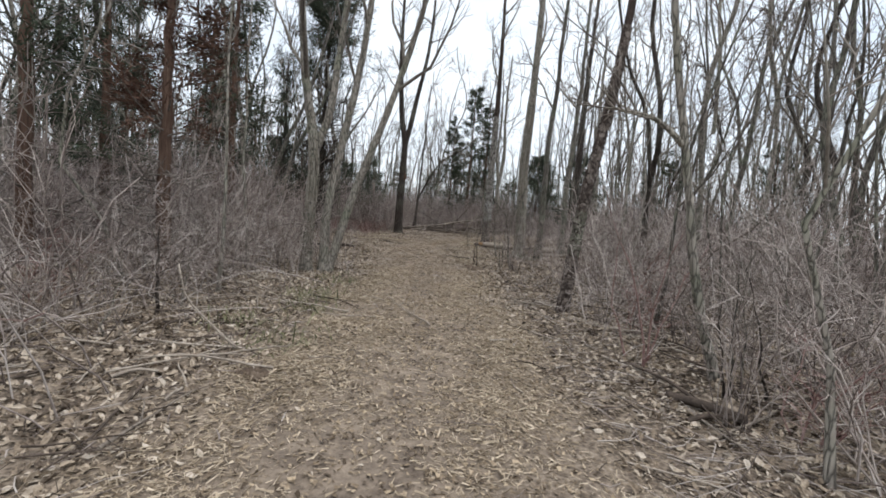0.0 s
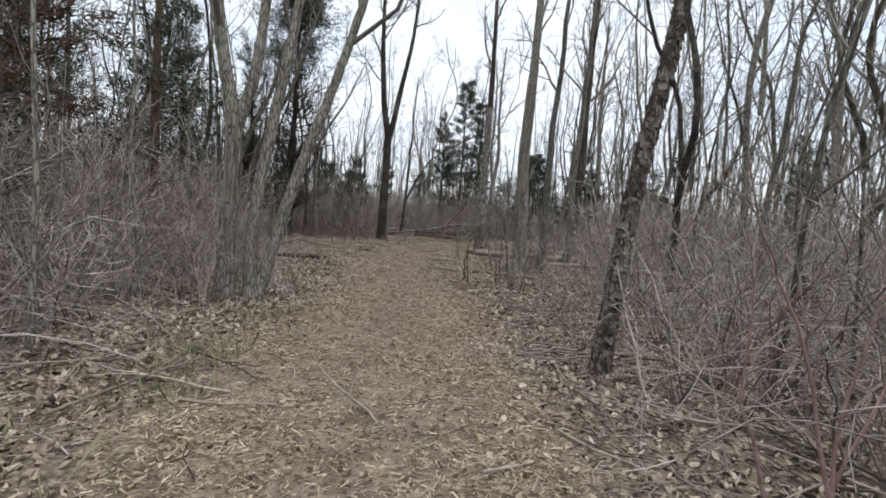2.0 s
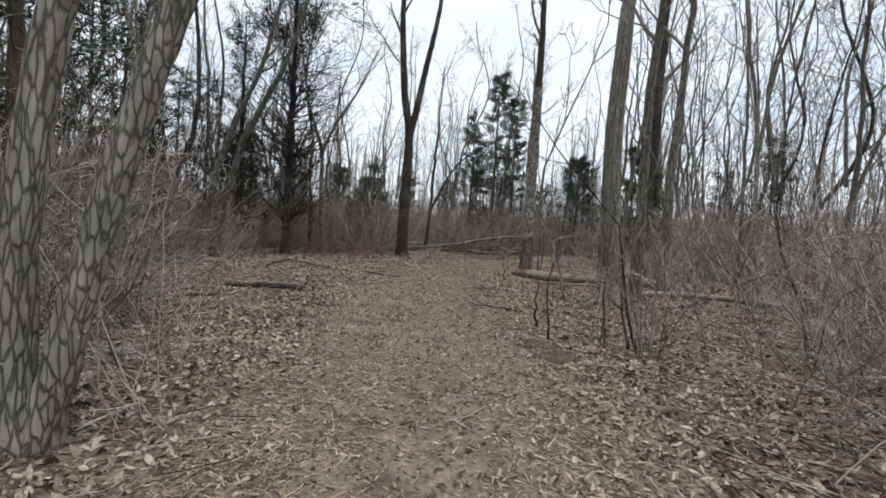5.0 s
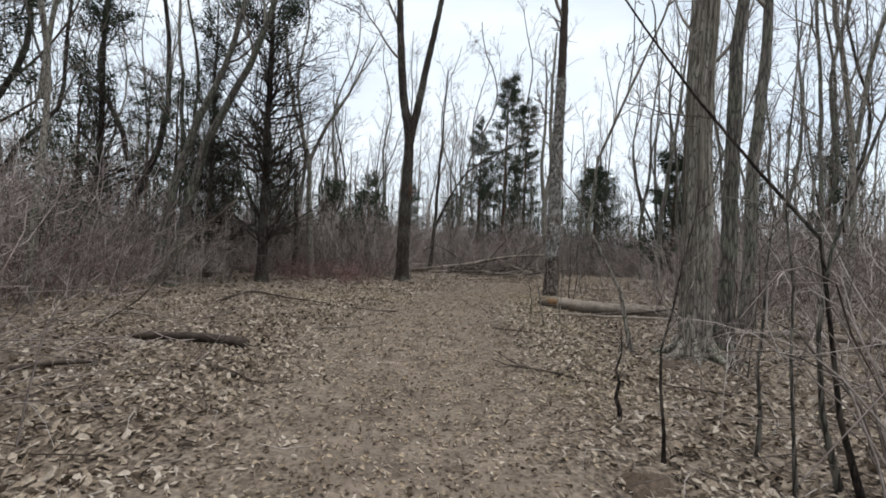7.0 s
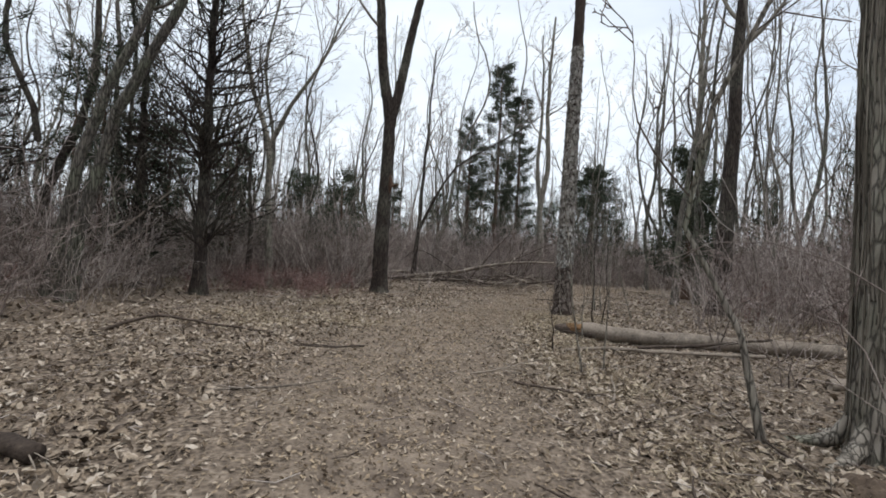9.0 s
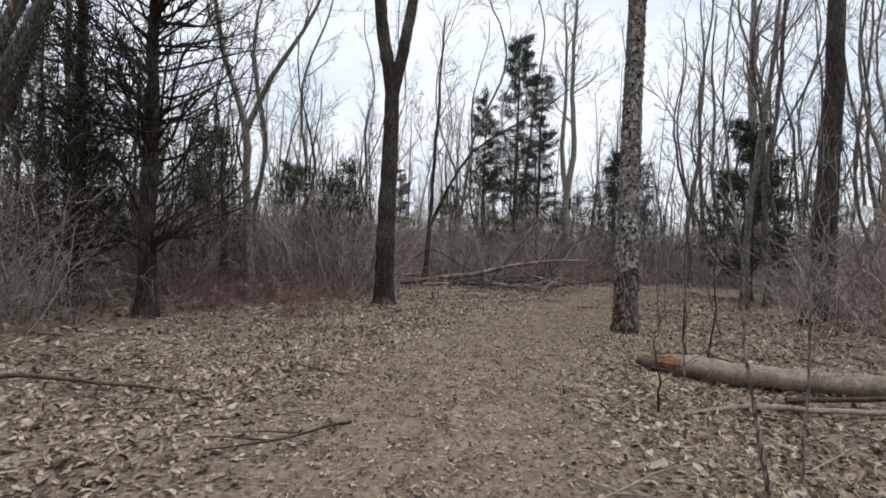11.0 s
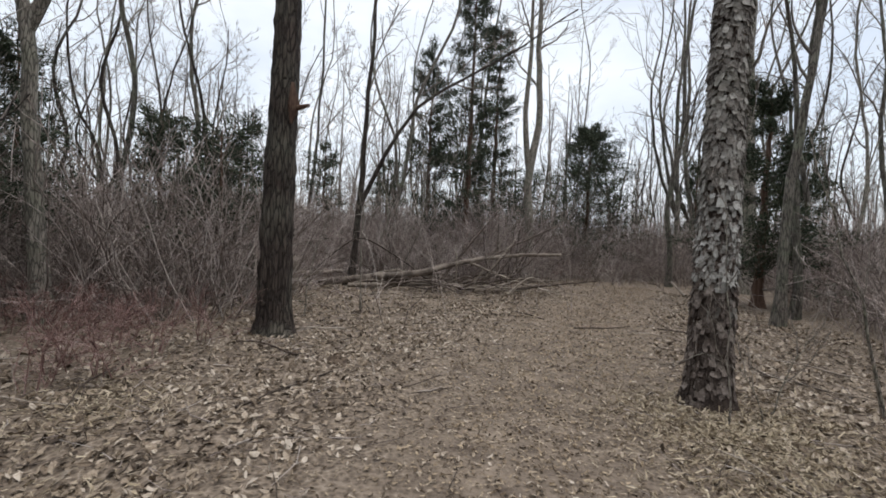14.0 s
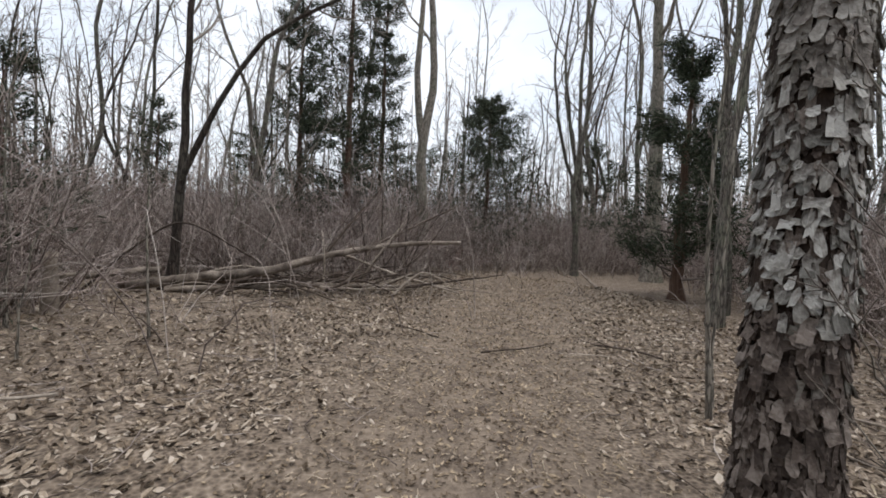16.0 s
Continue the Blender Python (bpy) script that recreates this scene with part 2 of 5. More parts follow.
# the trail's middle line
TRAIL = np.array([(-0.1, -40), (-0.2, 0), (-0.25, 5), (-0.35, 10), (-0.75, 14), (-1.05, 18), (-0.8, 21), (0.1, 23.6), (1.35, 26), (3.4, 30), (5.0, 32), (7.0, 35.4), (7.9, 37.0), (8.4, 40)], float)


def trail_far(x, y):
    """Distance from the trail's middle line."""
    x, y = np.asarray(x, float), np.asarray(y, float)
    best = np.full(np.broadcast(x, y).shape, 1e9)
    for (ax, ay), (bx, by) in zip(TRAIL[:-1], TRAIL[1:]):
        dx, dy = bx - ax, by - ay
        k = np.clip(((x - ax) * dx + (y - ay) * dy) / (dx * dx + dy * dy), 0, 1)
        best = np.minimum(best, np.hypot(x - ax - k * dx, y - ay - k * dy))
    return best


def trail_x(y):
    return float(np.interp(y, TRAIL[:, 1], TRAIL[:, 0]))


# ---- ground: one sheet ----
def ground():
    wide = [17, 21, 27, 36, 50, 75, 120, 250, 600]
    xs = np.array([-w for w in wide[::-1]] + list(np.arange(-14, 14.01, 0.2)) + wide)
    ys = np.array([-600, -200, -80, -40, -20, -10] + list(np.arange(-5, 44.01, 0.2)) + [47, 52, 60, 75, 100, 150, 300, 600])
    X, Y = np.meshgrid(xs, ys, indexing="ij")
    Z = gh(X, Y) + RNG.normal(0, 0.006, X.shape)
    n, m = X.shape
    idx = np.arange(n * m).reshape(n, m)
    quads = np.stack([idx[:-1, :-1], idx[1:, :-1], idx[1:, 1:], idx[:-1, 1:]], -1).reshape(-1, 4)
    mat = material("leaf_litter_soil", [(0.038, 0.029, 0.022), (0.110, 0.085, 0.064), (0.195, 0.155, 0.118), (0.30, 0.248, 0.194)], size=5, fine=26, bump=1.0, depth=0.03, voronoi=True, rough=0.9)
    me = mesh_of("ground", np.stack([X, Y, Z], -1).reshape(-1, 3), quads, mat)
    d = trail_far(X, Y).ravel()
    wear = np.clip(1.25 - d / 1.0 + 0.18 * np.sin(2.1 * X.ravel() + 1.7 * Y.ravel()) + RNG.normal(0, 0.1, d.shape), 0, 1)
    att = me.attributes.new("wear", "FLOAT", "POINT")
    att.data.foreach_set("value", wear.astype(np.float32))
    nt = mat.node_tree
    N, L = nt.nodes.new, nt.links.new
    bsdf = nt.nodes["Principled BSDF"]
    old = bsdf.inputs["Base Color"].links[0].from_socket
    co = N("ShaderNodeTexCoord")
    no = N("ShaderNodeTexNoise")
    no.inputs["Scale"].default_value, no.inputs["Detail"].default_value = 3.2, 10
    no.inputs["Roughness"].default_value = 0.75
    L(co.outputs["Object"], no.inputs["Vector"])
    rp = N("ShaderNodeValToRGB")
    for e, (p, c) in zip(rp.color_ramp.elements, ((0.35, (0.078, 0.059, 0.046)), (0.70, (0.288, 0.231, 0.176)))):
        e.position, e.color = p, (*c, 1)
    L(no.outputs[0], rp.inputs[0])
    at = N("ShaderNodeAttribute")
    at.attribute_name = "wear"
    mx = N("ShaderNodeMix")
    mx.data_type = "RGBA"
    L(at.outputs["Fac"], mx.inputs["Factor"])
    L(old, mx.inputs["A"])
    L(rp.outputs[0], mx.inputs["B"])
    L(mx.outputs["Result"], bsdf.inputs["Base Color"])
    tagged(new("ground", me), "forest floor of brown soil with a worn dirt trail", "ground", kind="structure")


ground()


def scatter(name, label, category, mat, template, faces, xy, size, tilt, lift=0.004):
    """Lays many turned and tilted copies of a small flat shape on the ground, in one mesh."""
    n = len(xy)
    yaw, pitch, roll = RNG.uniform(0, 2 * np.pi, n), RNG.normal(0, tilt, n), RNG.normal(0, tilt, n)
    k = len(template)
    v = np.repeat(np.asarray(template, float)[None], n, 0) * size[:, None, None]
    v[:, :, 1] *= RNG.uniform(0.4, 1.15, n)[:, None]
    v[:, :, 2] *= RNG.uniform(-1.4, 2.4, n)[:, None]
    v += RNG.normal(0, 0.05, v.shape) * size[:, None, None]
    y, z = v[:, :, 1].copy(), v[:, :, 2].copy()
    c, s = np.cos(roll)[:, None], np.sin(roll)[:, None]
    v[:, :, 1], v[:, :, 2] = c * y - s * z, s * y + c * z
    x, z = v[:, :, 0].copy(), v[:, :, 2].copy()
    c, s = np.cos(pitch)[:, None], np.sin(pitch)[:, None]
    v[:, :, 0], v[:, :, 2] = c * x + s * z, -s * x + c * z
    x, y = v[:, :, 0].copy(), v[:, :, 1].copy()
    c, s = np.cos(yaw)[:, None], np.sin(yaw)[:, None]
    v[:, :, 0], v[:, :, 1] = c * x - s * y + xy[:, 0, None], s * x + c * y + xy[:, 1, None]
    v[:, :, 2] += (gh(xy[:, 0], xy[:, 1]) + lift + RNG.uniform(0, 0.012, n))[:, None] - np.minimum(v[:, :, 2].min(1), 0)[:, None] * 0.6
    f = (np.asarray(faces)[None] + (np.arange(n) * k)[:, None, None]).reshape(-1, 4)
    return tagged(new(name, mesh_of(name, v.reshape(-1, 3), f, mat, smooth=False)), label, category, kind="stuff")


def spots_on(n, xr, yr, keep):
    xy = np.stack([RNG.uniform(*xr, n), RNG.uniform(*yr, n)], -1)
    return xy[RNG.uniform(0, 1, n) < keep(xy[:, 0], xy[:, 1])]


LEAF_SHAPE = [(-0.5, 0, 0), (-0.22, 0.27, 0.10), (0.2, 0.25, 0.14), (0.55, 0, 0.06), (0.2, -0.25, 0.14), (-0.22, -0.27, 0.10)]
LEAF_FACES = [(0, 3, 2, 1), (0, 5, 4, 3)]


def litter():
    def near(x, y):
        d = trail_far(x, y)
        p = np.clip((d - np.where(y < 9, 1.0, 0.75) + 0.35 * np.sin(1.3 * y + 0.5 * x) * np.sin(0.7 * y)) / 1.1, np.where(y < 9, 0.05, 0.12), 1.0)
        return np.where(y > 9, np.maximum(p, np.clip((y - 9) * 0.08, 0.12, 0.30)), p)

    def sizes(xy, lo, hi):
        d = trail_far(xy[:, 0], xy[:, 1])
        return RNG.uniform(lo, hi, len(xy)) * np.maximum(0.5 + 0.5 * np.clip((d - 0.4) / 1.2, 0, 1), np.clip((xy[:, 1] - 12) / 8, 0, 0.6))
    xy = spots_on(330000, (-8, 8), (0.8, 37), lambda x, y: near(x, y) * np.clip(1.4 - trail_far(x, y) / 5, 0.12, 1) * np.clip(1.4 - y / 36, 0.45, 1))
    scatter("leaf_litter", "curled dry tan and grey leaves covering the forest floor", "leaves", LEAF, LEAF_SHAPE, LEAF_FACES, xy, sizes(xy, 0.028, 0.092), 0.42)
    xy = spots_on(26000, (-15, 15), (4, 42), lambda x, y: np.clip((trail_far(x, y) - 4) / 3, 0, 1))
    scatter("leaf_litter", "dry brown leaves under the brush", "leaves", LEAF, LEAF_SHAPE, LEAF_FACES, xy, RNG.uniform(0.08, 0.16, len(xy)), 0.35)
    blade = [(-0.5, -0.035, 0), (0.5, -0.015, 0.06), (0.5, 0.015, 0.06), (-0.5, 0.035, 0)]
    xy = spots_on(420000, (-3.5, 4.5), (0.8, 36), lambda x, y: (np.exp(-((trail_far(x, y) - 0.55) / 0.75) ** 2)) * np.where(y < 12, 1.0, 0.25) * np.clip(0.6 + 0.5 * np.sin(2.7 * x + 1.1 * y) * np.sin(1.9 * y - 0.8 * x), 0.1, 1))
    scatter("trail_straw", "flattened dry grass straw on the trodden trail", "straw", STRAW, blade, [(0, 1, 2, 3)], xy, RNG.uniform(0.02, 0.075, len(xy)), 0.16, 0.002)
    chip = [(-0.5, -0.2, 0), (0.5, -0.3, 0.1), (0.4, 0.3, 0.0), (-0.4, 0.25, 0.15)]
    xy = spots_on(210000, (-3.5, 8), (0.8, 36), lambda x, y: np.exp(-(trail_far(x, y) / 1.1) ** 2))
    scatter("leaf_crumbs", "broken brown leaf crumbs trodden into the trail", "leaves", CRUMB, chip, [(0, 1, 2, 3)], xy, RNG.uniform(0.012, 0.045, len(xy)), 0.3, 0.002)
    # matted straw along both edges of the first stretch
    xy = spots_on(170000, (-3.2, 3.0), (0.8, 11.5), lambda x, y: np.exp(-((trail_far(x, y) - 1.0) / 0.5) ** 2) * np.clip(0.55 + 0.6 * np.sin(1.7 * x - 2.3 * y) * np.sin(1.1 * y + 2.0 * x), 0.05, 1))
    scatter("trail_straw", "matted pale straw along the trail's edge", "straw", STRAW, blade, [(0, 1, 2, 3)], xy, RNG.uniform(0.03, 0.085, len(xy)), 0.2, 0.004)
    tuft = [(0, -0.03, 0), (0.6, -0.014, 0.16), (0.65, 0.014, 0.16), (0, 0.03, 0)]
    spots = [(1.75, 23.55), (2.1, 23.5), (2.5, 23.7), (1.6, 24.1), (1.35, 22.6), (1.9, 23.0), (1.5, 21.2), (1.2, 20.4), (1.6, 22.0), (1.1, 19.2), (-3.6, 21.0), (-4.4, 21.8), (-3.0, 22.3), (-2.2, 21.5), (-3.4, 24.0), (1.25, 16.2), (0.9, 14.9), (1.3, 18.0)]
    xy = np.concatenate([RNG.normal(s, 0.38, (1000, 2)) for s in spots])
    scatter("dry_grass", "matted golden dry grass beside the trail", "grass", DRYGRASS, tuft, [(0, 1, 2, 3)], xy, RNG.uniform(0.04, 0.12, len(xy)), 0.25, 0.010)
    green = [(0, -0.03, 0), (0.25, -0.01, 0.9), (0.25, 0.01, 0.9), (0, 0.03, 0)]
    spots = [(-1.7, 6.2), (-1.9, 7.3), (-2.3, 5.2), (-2.0, 7.0), (-1.9, 8.6), (-1.6, 4.6)]
    xy = np.concatenate([RNG.normal(s, 0.22, (150, 2)) for s in spots])
    scatter("grass", "thin pale green grass among dead leaves", "grass", GRASS, green, [(0, 1, 2, 3)], xy, RNG.uniform(0.05, 0.14, len(xy)), 0.5, 0.0)


litter()


def twig_litter():
    """Short fallen twigs, past counting, thickest beside the first stretch."""
    for mat, count, label in ((CANE, 8200, "pale dead twigs strewn over the leaves"), (DARKWOOD, 3300, "dark damp twigs strewn over the leaves")):
        t = Tubes()
        n = 0
        while n < count:
            x, y = (rnd(-6.5, 6.5), rnd(1.0, 35)) if n % 5 < 3 else (rnd(-6, -1.6), rnd(1.0, 10)) if n % 5 == 3 else (rnd(1.3, 5.5), rnd(1.0, 12))
            if rnd(0, 1) > min(1.0, float(trail_far(x, y)) / 1.7) ** 2 + 0.06:
                n += 0.25
                continue
            a, ln = rnd(0, 6.28), 0.07 + 0.5 * rnd(0, 1) ** 2.2
            c, s = math.cos(a), math.sin(a)
            b, z = rnd(-0.16, 0.16) * ln, float(gh(x, y)) + 0.012
            r = rnd(0.0022, 0.0058)
            t.add([(x - c * ln * 0.5, y - s * ln * 0.5, z + rnd(0, 0.02)), (x - s * b, y + c * b, z + rnd(0.004, 0.03)), (x + c * ln * 0.5, y + s * ln * 0.5, z + rnd(0, 0.05))], [r, r * 0.9, r * 0.5], 3)
            n += 1
        tagged(new("twig_litter", t.mesh("twig_litter", mat)), label, "twigs", kind="stuff")


twig_litter()


# ---- growing wood ----
def smooth_line(pts, n):
    """n points along a curve through a few points."""
    pts = np.asarray(pts, float)
    k = len(pts)
    u = np.concatenate([[0], np.cumsum(np.linalg.norm(np.diff(pts, axis=0), axis=1))])
    m = np.gradient(pts, u, axis=0)
    s = np.linspace(0, u[-1], n)
    i = np.clip(np.searchsorted(u, s, side="right") - 1, 0, k - 2)
    h = (u[i + 1] - u[i])[:, None]
    t = ((s - u[i])[:, None]) / h
    return (2 * t ** 3 - 3 * t ** 2 + 1) * pts[i] + (t ** 3 - 2 * t ** 2 + t) * h * m[i] + (-2 * t ** 3 + 3 * t ** 2) * pts[i + 1] + (t ** 3 - t ** 2) * h * m[i + 1]


def wander(p, d, length, n, bend, rise):
    """A crooked line from p along d that slowly rises."""
    d = np.asarray(d, float)
    d = d / np.linalg.norm(d)
    out = [np.asarray(p, float)]
    for _ in range(n):
        d = d + RNG.normal(0, bend, 3) + (0, 0, rise)
        d = d / np.linalg.norm(d)
        out.append(out[-1] + d * length / n)
    return np.array(out)


def sprout(line, u):
    """A point part way along a line, and the way it runs there."""
    f = u * (len(line) - 1)
    i = min(int(f), len(line) - 2)
    return line[i] + (line[i + 1] - line[i]) * (f - i), (line[i + 1] - line[i]) / (np.linalg.norm(line[i + 1] - line[i]) + 1e-9)


def aside(way, spread):
    """A way that leaves another one at an angle, to a random side."""
    s = RNG.normal(0, 1, 3)
    s -= way * s.dot(way)
    s /= np.linalg.norm(s) + 1e-9
    return way * math.cos(spread) + s * math.sin(spread)


def branch_out(twigs, line, r, length, count, depth, lo=0.2, spread=0.75, rise=0.10, least=0.005, sub=3):
    """Twigs along a limb, and finer ones on those."""
    for _ in range(count):
        u = rnd(lo, 0.98)
        p, w = sprout(line, u)
        ln = length * rnd(0.45, 1.0) * (1.15 - 0.5 * u)
        tw = wander(p, aside(w, rnd(0.5, 1.0) * spread), ln, 3 if depth else 2, 0.18, rise)
        tr = max(least, r * rnd(0.4, 0.65) * (1.05 - 0.5 * u))
        twigs.add(tw, np.linspace(tr, least * 0.7, len(tw)), 3)
        if depth:
            branch_out(twigs, tw, tr, ln * 0.55, sub, depth - 1, 0.15, spread, rise, least, sub)


def trunk_radii(line, r, top, flare=0.35):
    z = line[:, 2] - line[0, 2]
    u = np.linspace(0, 1, len(line))
    return r * (1 - (1 - top) * u ** 0.9) * (1 + flare * np.exp(-z / 0.16))


def crooked(line, size):
    """Adds slow swings to a stem, none at its foot."""
    n = len(line)
    u = np.linspace(0, 1, n)
    for k in (2.1, 4.3):
        a, b = RNG.uniform(0, 6.28, 2)
        c, e = RNG.normal(0, size / k, 2)
        line[:, 0] += c * (np.sin(k * 3.14 * u + a) - math.sin(a)) * np.minimum(1, u * 4)
        line[:, 1] += e * (np.sin(k * 3.14 * u + b) - math.sin(b)) * np.minimum(1, u * 4)
    return line


def bare_tree(name, label, x, y, r, stems, bark=None, limbs=9, first=0.35, near=False, limb_len=3.6, twig_depth=1, twig_count=6, category="tree", group="", swing=0.0, least=0.006, sub=2):
    """A leafless tree at x, y. stems: lists of (across, along, up) that each stem passes; later stems leave the ground beside the first one or start from it."""
    bark = bark or BARK_GREY
    base = new(name)
    base.location = (x, y, float(gh(x, y)) - 0.05)
    tagged(base, label, category, group)
    twigs = Tubes()
    for s, pts in enumerate(stems):
        pts = [np.array(p, float) for p in pts]
        length = sum(np.linalg.norm(b - a) for a, b in zip(pts, pts[1:]))
        n = int(max(8, length / (0.14 if near else 0.7)))
        line = smooth_line(pts, n)
        line[1:-1] += RNG.normal(0, 0.012, (n - 2, 3)) * (0.3 if near else 1.6)
        if swing:
            line = crooked(line, swing)
        rs = r * (1 if s == 0 else 0.78)
        if pts[0][2] > 0.5:
            rs = r * 0.66
        radii = trunk_radii(line, rs, 0.25, 0.45 if pts[0][2] < 0.5 else 0.0)
        t = Tubes()
        t.add(line, radii, 22 if near else 8, 0.045 if near else 0.03)
        part("trunk", t.mesh("trunk", bark), base)
        for k in range(limbs):
            u = first + (0.97 - first) * (k + rnd(0, 1)) / limbs
            p, w = sprout(line, u)
            lr = max(least * 2, rs * (1 - 0.7 * u) * rnd(0.3, 0.6))
            ln = limb_len * rnd(0.45, 1.0) * (1.25 - 0.6 * u)
            lb = wander(p, aside(w, rnd(0.4, 0.9)), ln, 6, 0.15, 0.12)
            t = Tubes()
            t.add(lb, np.linspace(lr, lr * 0.3, len(lb)), 4 if near else 3)
            part("limb", t.mesh("limb", LIMB), base)
            branch_out(twigs, lb, lr * 0.8, ln * 0.5, twig_count, twig_depth, 0.15, 0.85, 0.08, least, sub)
        branch_out(twigs, line, rs * 0.3, limb_len * 0.5, max(3, limbs // 2), 1, max(first, 0.4), 0.9, 0.1, least)
    if twigs.n:
        tagged(part("crown", twigs.mesh("crown", TWIG), base, "fine bare twigs"), kind="stuff")
    return base


def sprays(n, p, way, length, out):
    """Small leaf-scale sprays along a bough, as narrow blades."""
    u = RNG.uniform(0.25, 1, n)
    c = np.asarray(p)[None] + np.asarray(way)[None] * (u * length)[:, None] + RNG.normal(0, 0.07 + 0.09 * length, (n, 3)) * (1, 1, 0.7)
    d = np.asarray(way)[None] * 0.8 + RNG.normal(0, 0.6, (n, 3)) + (0, 0, -0.1)
    d /= np.linalg.norm(d, axis=1)[:, None]
    s = np.cross(d, RNG.normal(0, 1, (n, 3)))
    s /= np.linalg.norm(s, axis=1)[:, None] + 1e-9
    ln, wd = RNG.uniform(0.08, 0.24, n)[:, None], RNG.uniform(0.008, 0.020, n)[:, None]
    out.append(np.stack([c - d * ln * 0.5 - s * wd, c - d * ln * 0.3 + s * wd, c + d * ln * 0.5], 1))


def cedar(name, label, x, y, r, height, bare=0.25, spread=1.6, boughs=60, density=38, dead=False, bark=None, lean=(0, 0), taper=0.25, wild=False, top=0):
    """A red cedar: straight trunk, many dead side twigs below, dark scale foliage above."""
    base = new(name)
    base.location = (x, y, float(gh(x, y)) - 0.05)
    tagged(base, label, "tree")
    line = smooth_line([(0, 0, 0), (lean[0] * 0.4, lean[1] * 0.4, height * 0.4), (lean[0], lean[1], height)], 24)
    line[1:-1] += RNG.normal(0, 0.015, (22, 3))
    t = Tubes()
    t.add(line, trunk_radii(line, r, 0.12, 0.5), 14, 0.07)
    part("trunk", t.mesh("trunk", bark or BARK_CEDAR), base)
    wood, leaves = Tubes(), []
    for i in range(boughs + top):
        u = rnd(0.08, 0.98) if i < boughs else rnd(0.66, 0.99)
        p, w = sprout(line, u)
        a = rnd(0, 2 * math.pi)
        ln = spread * rnd(0.5, 1.0) * (1.1 - (1 - taper) * u)
        bl = wander(p, (math.cos(a), math.sin(a), rnd(0.1, 1.1) if wild else rnd(-0.15, 0.6)), ln, 5, 0.26 if wild else 0.16, 0.14 if wild else 0.05)
        wood.add(bl, np.linspace(max(0.012, r * (0.24 if wild else 0.18) * (1.1 - u)), 0.009 if wild else 0.006, 6), 4)
        branch_out(wood, bl, 0.018 if wild else 0.014, ln * 0.55, 7 if u < bare else 3, 1 if u < bare else 0, 0.15, 0.9, 0.02, 0.008 if wild else 0.005, 2)
        if u > bare:
            for f in (0.3, 0.55, 0.8):
                q, qw = sprout(bl, f)
                sprays(int(density * (2.2 if i < boughs else 5.0)), q, (qw + (0, 0, 0.1)), ln * 0.45, leaves)
    tagged(part("branchwork", wood.mesh("branchwork", BARK_DARK if wild else TWIG), base, "dead bare side branches"), kind="stuff")
    if leaves:
        v = np.concatenate(leaves)
        part("foliage", mesh_of("foliage", v.reshape(-1, 3), None, NEEDLES_DEAD if dead else NEEDLES, np.arange(len(v) * 3).reshape(-1, 3), smooth=False), base, "brown dead foliage" if dead else "dark green scale foliage")["kind"] = "stuff"
    return base


# ---- the trees along the trail ----
UP = 15.0
lean_tree = bare_tree("leaning_tree", "leaning cherry trunk with dark flaky bark beside the trail", 1.95, 7.32, 0.088,
                      [[(0, 0, 0), (0.18, 0, 1.9), (0.42, 0, 3.4), (0.75, 0.1, 6.5), (1.0, 0.2, 11)]], BARK_CHERRY, 8, 0.42, near=True)
clump = bare_tree("clump_tree", "clump of grey trunks leaning apart from one base", -2.6, 9.6, 0.124,
                  [[(-0.22, 0, 0), (-0.2, 0, 1.0), (-0.17, 0, 2.6), (-0.36, 0, 3.6), (-0.8, 0.2, 9)],
                   [(-0.16, 0, 2.5), (0.05, 0, 3.1), (0.2, 0.1, 4.5), (0.5, 0, 9.5)],
                   [(0.12, 0.1, 0), (0.14, 0.1, 1.2), (0.4, 0.1, 2.9), (0.55, 0.1, 3.7), (1.0, 0.2, 10)],
                   [(0.2, 0.15, 0), (0.6, 0.15, 1.5), (1.35, 0.2, 3.8), (2.6, 0.3, 9)]], BARK_PALE, 7, 0.35, near=True)
forked = bare_tree("forked_tree", "tall dark trunk forking into two grey stems", -2.66, 26.75, 0.235,
          [[(0, 0, 0), (0.0, 0, 2.0), (0.04, 0, 4.0), (0.02, 0, 5.2), (-0.2, 0, 6.4), (-0.45, 0, 9), (-0.6, 0.2, 14)],
           [(0.03, 0, 5.0), (0.25, 0, 6.0), (0.5, 0, 7.5), (0.95, 0, 10), (1.2, 0, 14)]], BARK_DARK, 8, 0.55, near=True)
scar = Tubes()
scar.add([(0.17, -0.17, 3.0), (0.20, -0.20, 3.25), (0.18, -0.185, 3.55)], [0.02, 0.06, 0.02], 9, 0.15)
scar.add([(0.16, -0.15, 3.2), (0.3, -0.22, 3.22), (0.42, -0.24, 3.25)], [0.05, 0.035, 0.02], 7, 0.12, cap=True)
part("broken_stub", scar.mesh("broken_stub", BARK_CEDAR), forked, "reddish broken branch scar")
fat = bare_tree("fat_tree", "thick grey trunk with shaggy bark and spreading root flare", 2.68, 16.5, 0.188,
          [[(0, 0, 0), (-0.05, 0, 2.0), (-0.1, 0, 3.4), (-0.05, 0, 5.0), (0.1, 0.2, 14)]], BARK_PALE, 9, 0.42, near=True)
flaky = bare_tree("flaky_tree", "straight cherry trunk covered in curled grey bark plates", 2.15, 24.24, 0.195,
                  [[(0, 0, 0), (0.0, 0, 2.0), (0.0, 0, 4.0), (0.03, 0, 7.0), (-0.1, 0, 14)]], BARK_CHERRY, 8, 0.5, near=True)
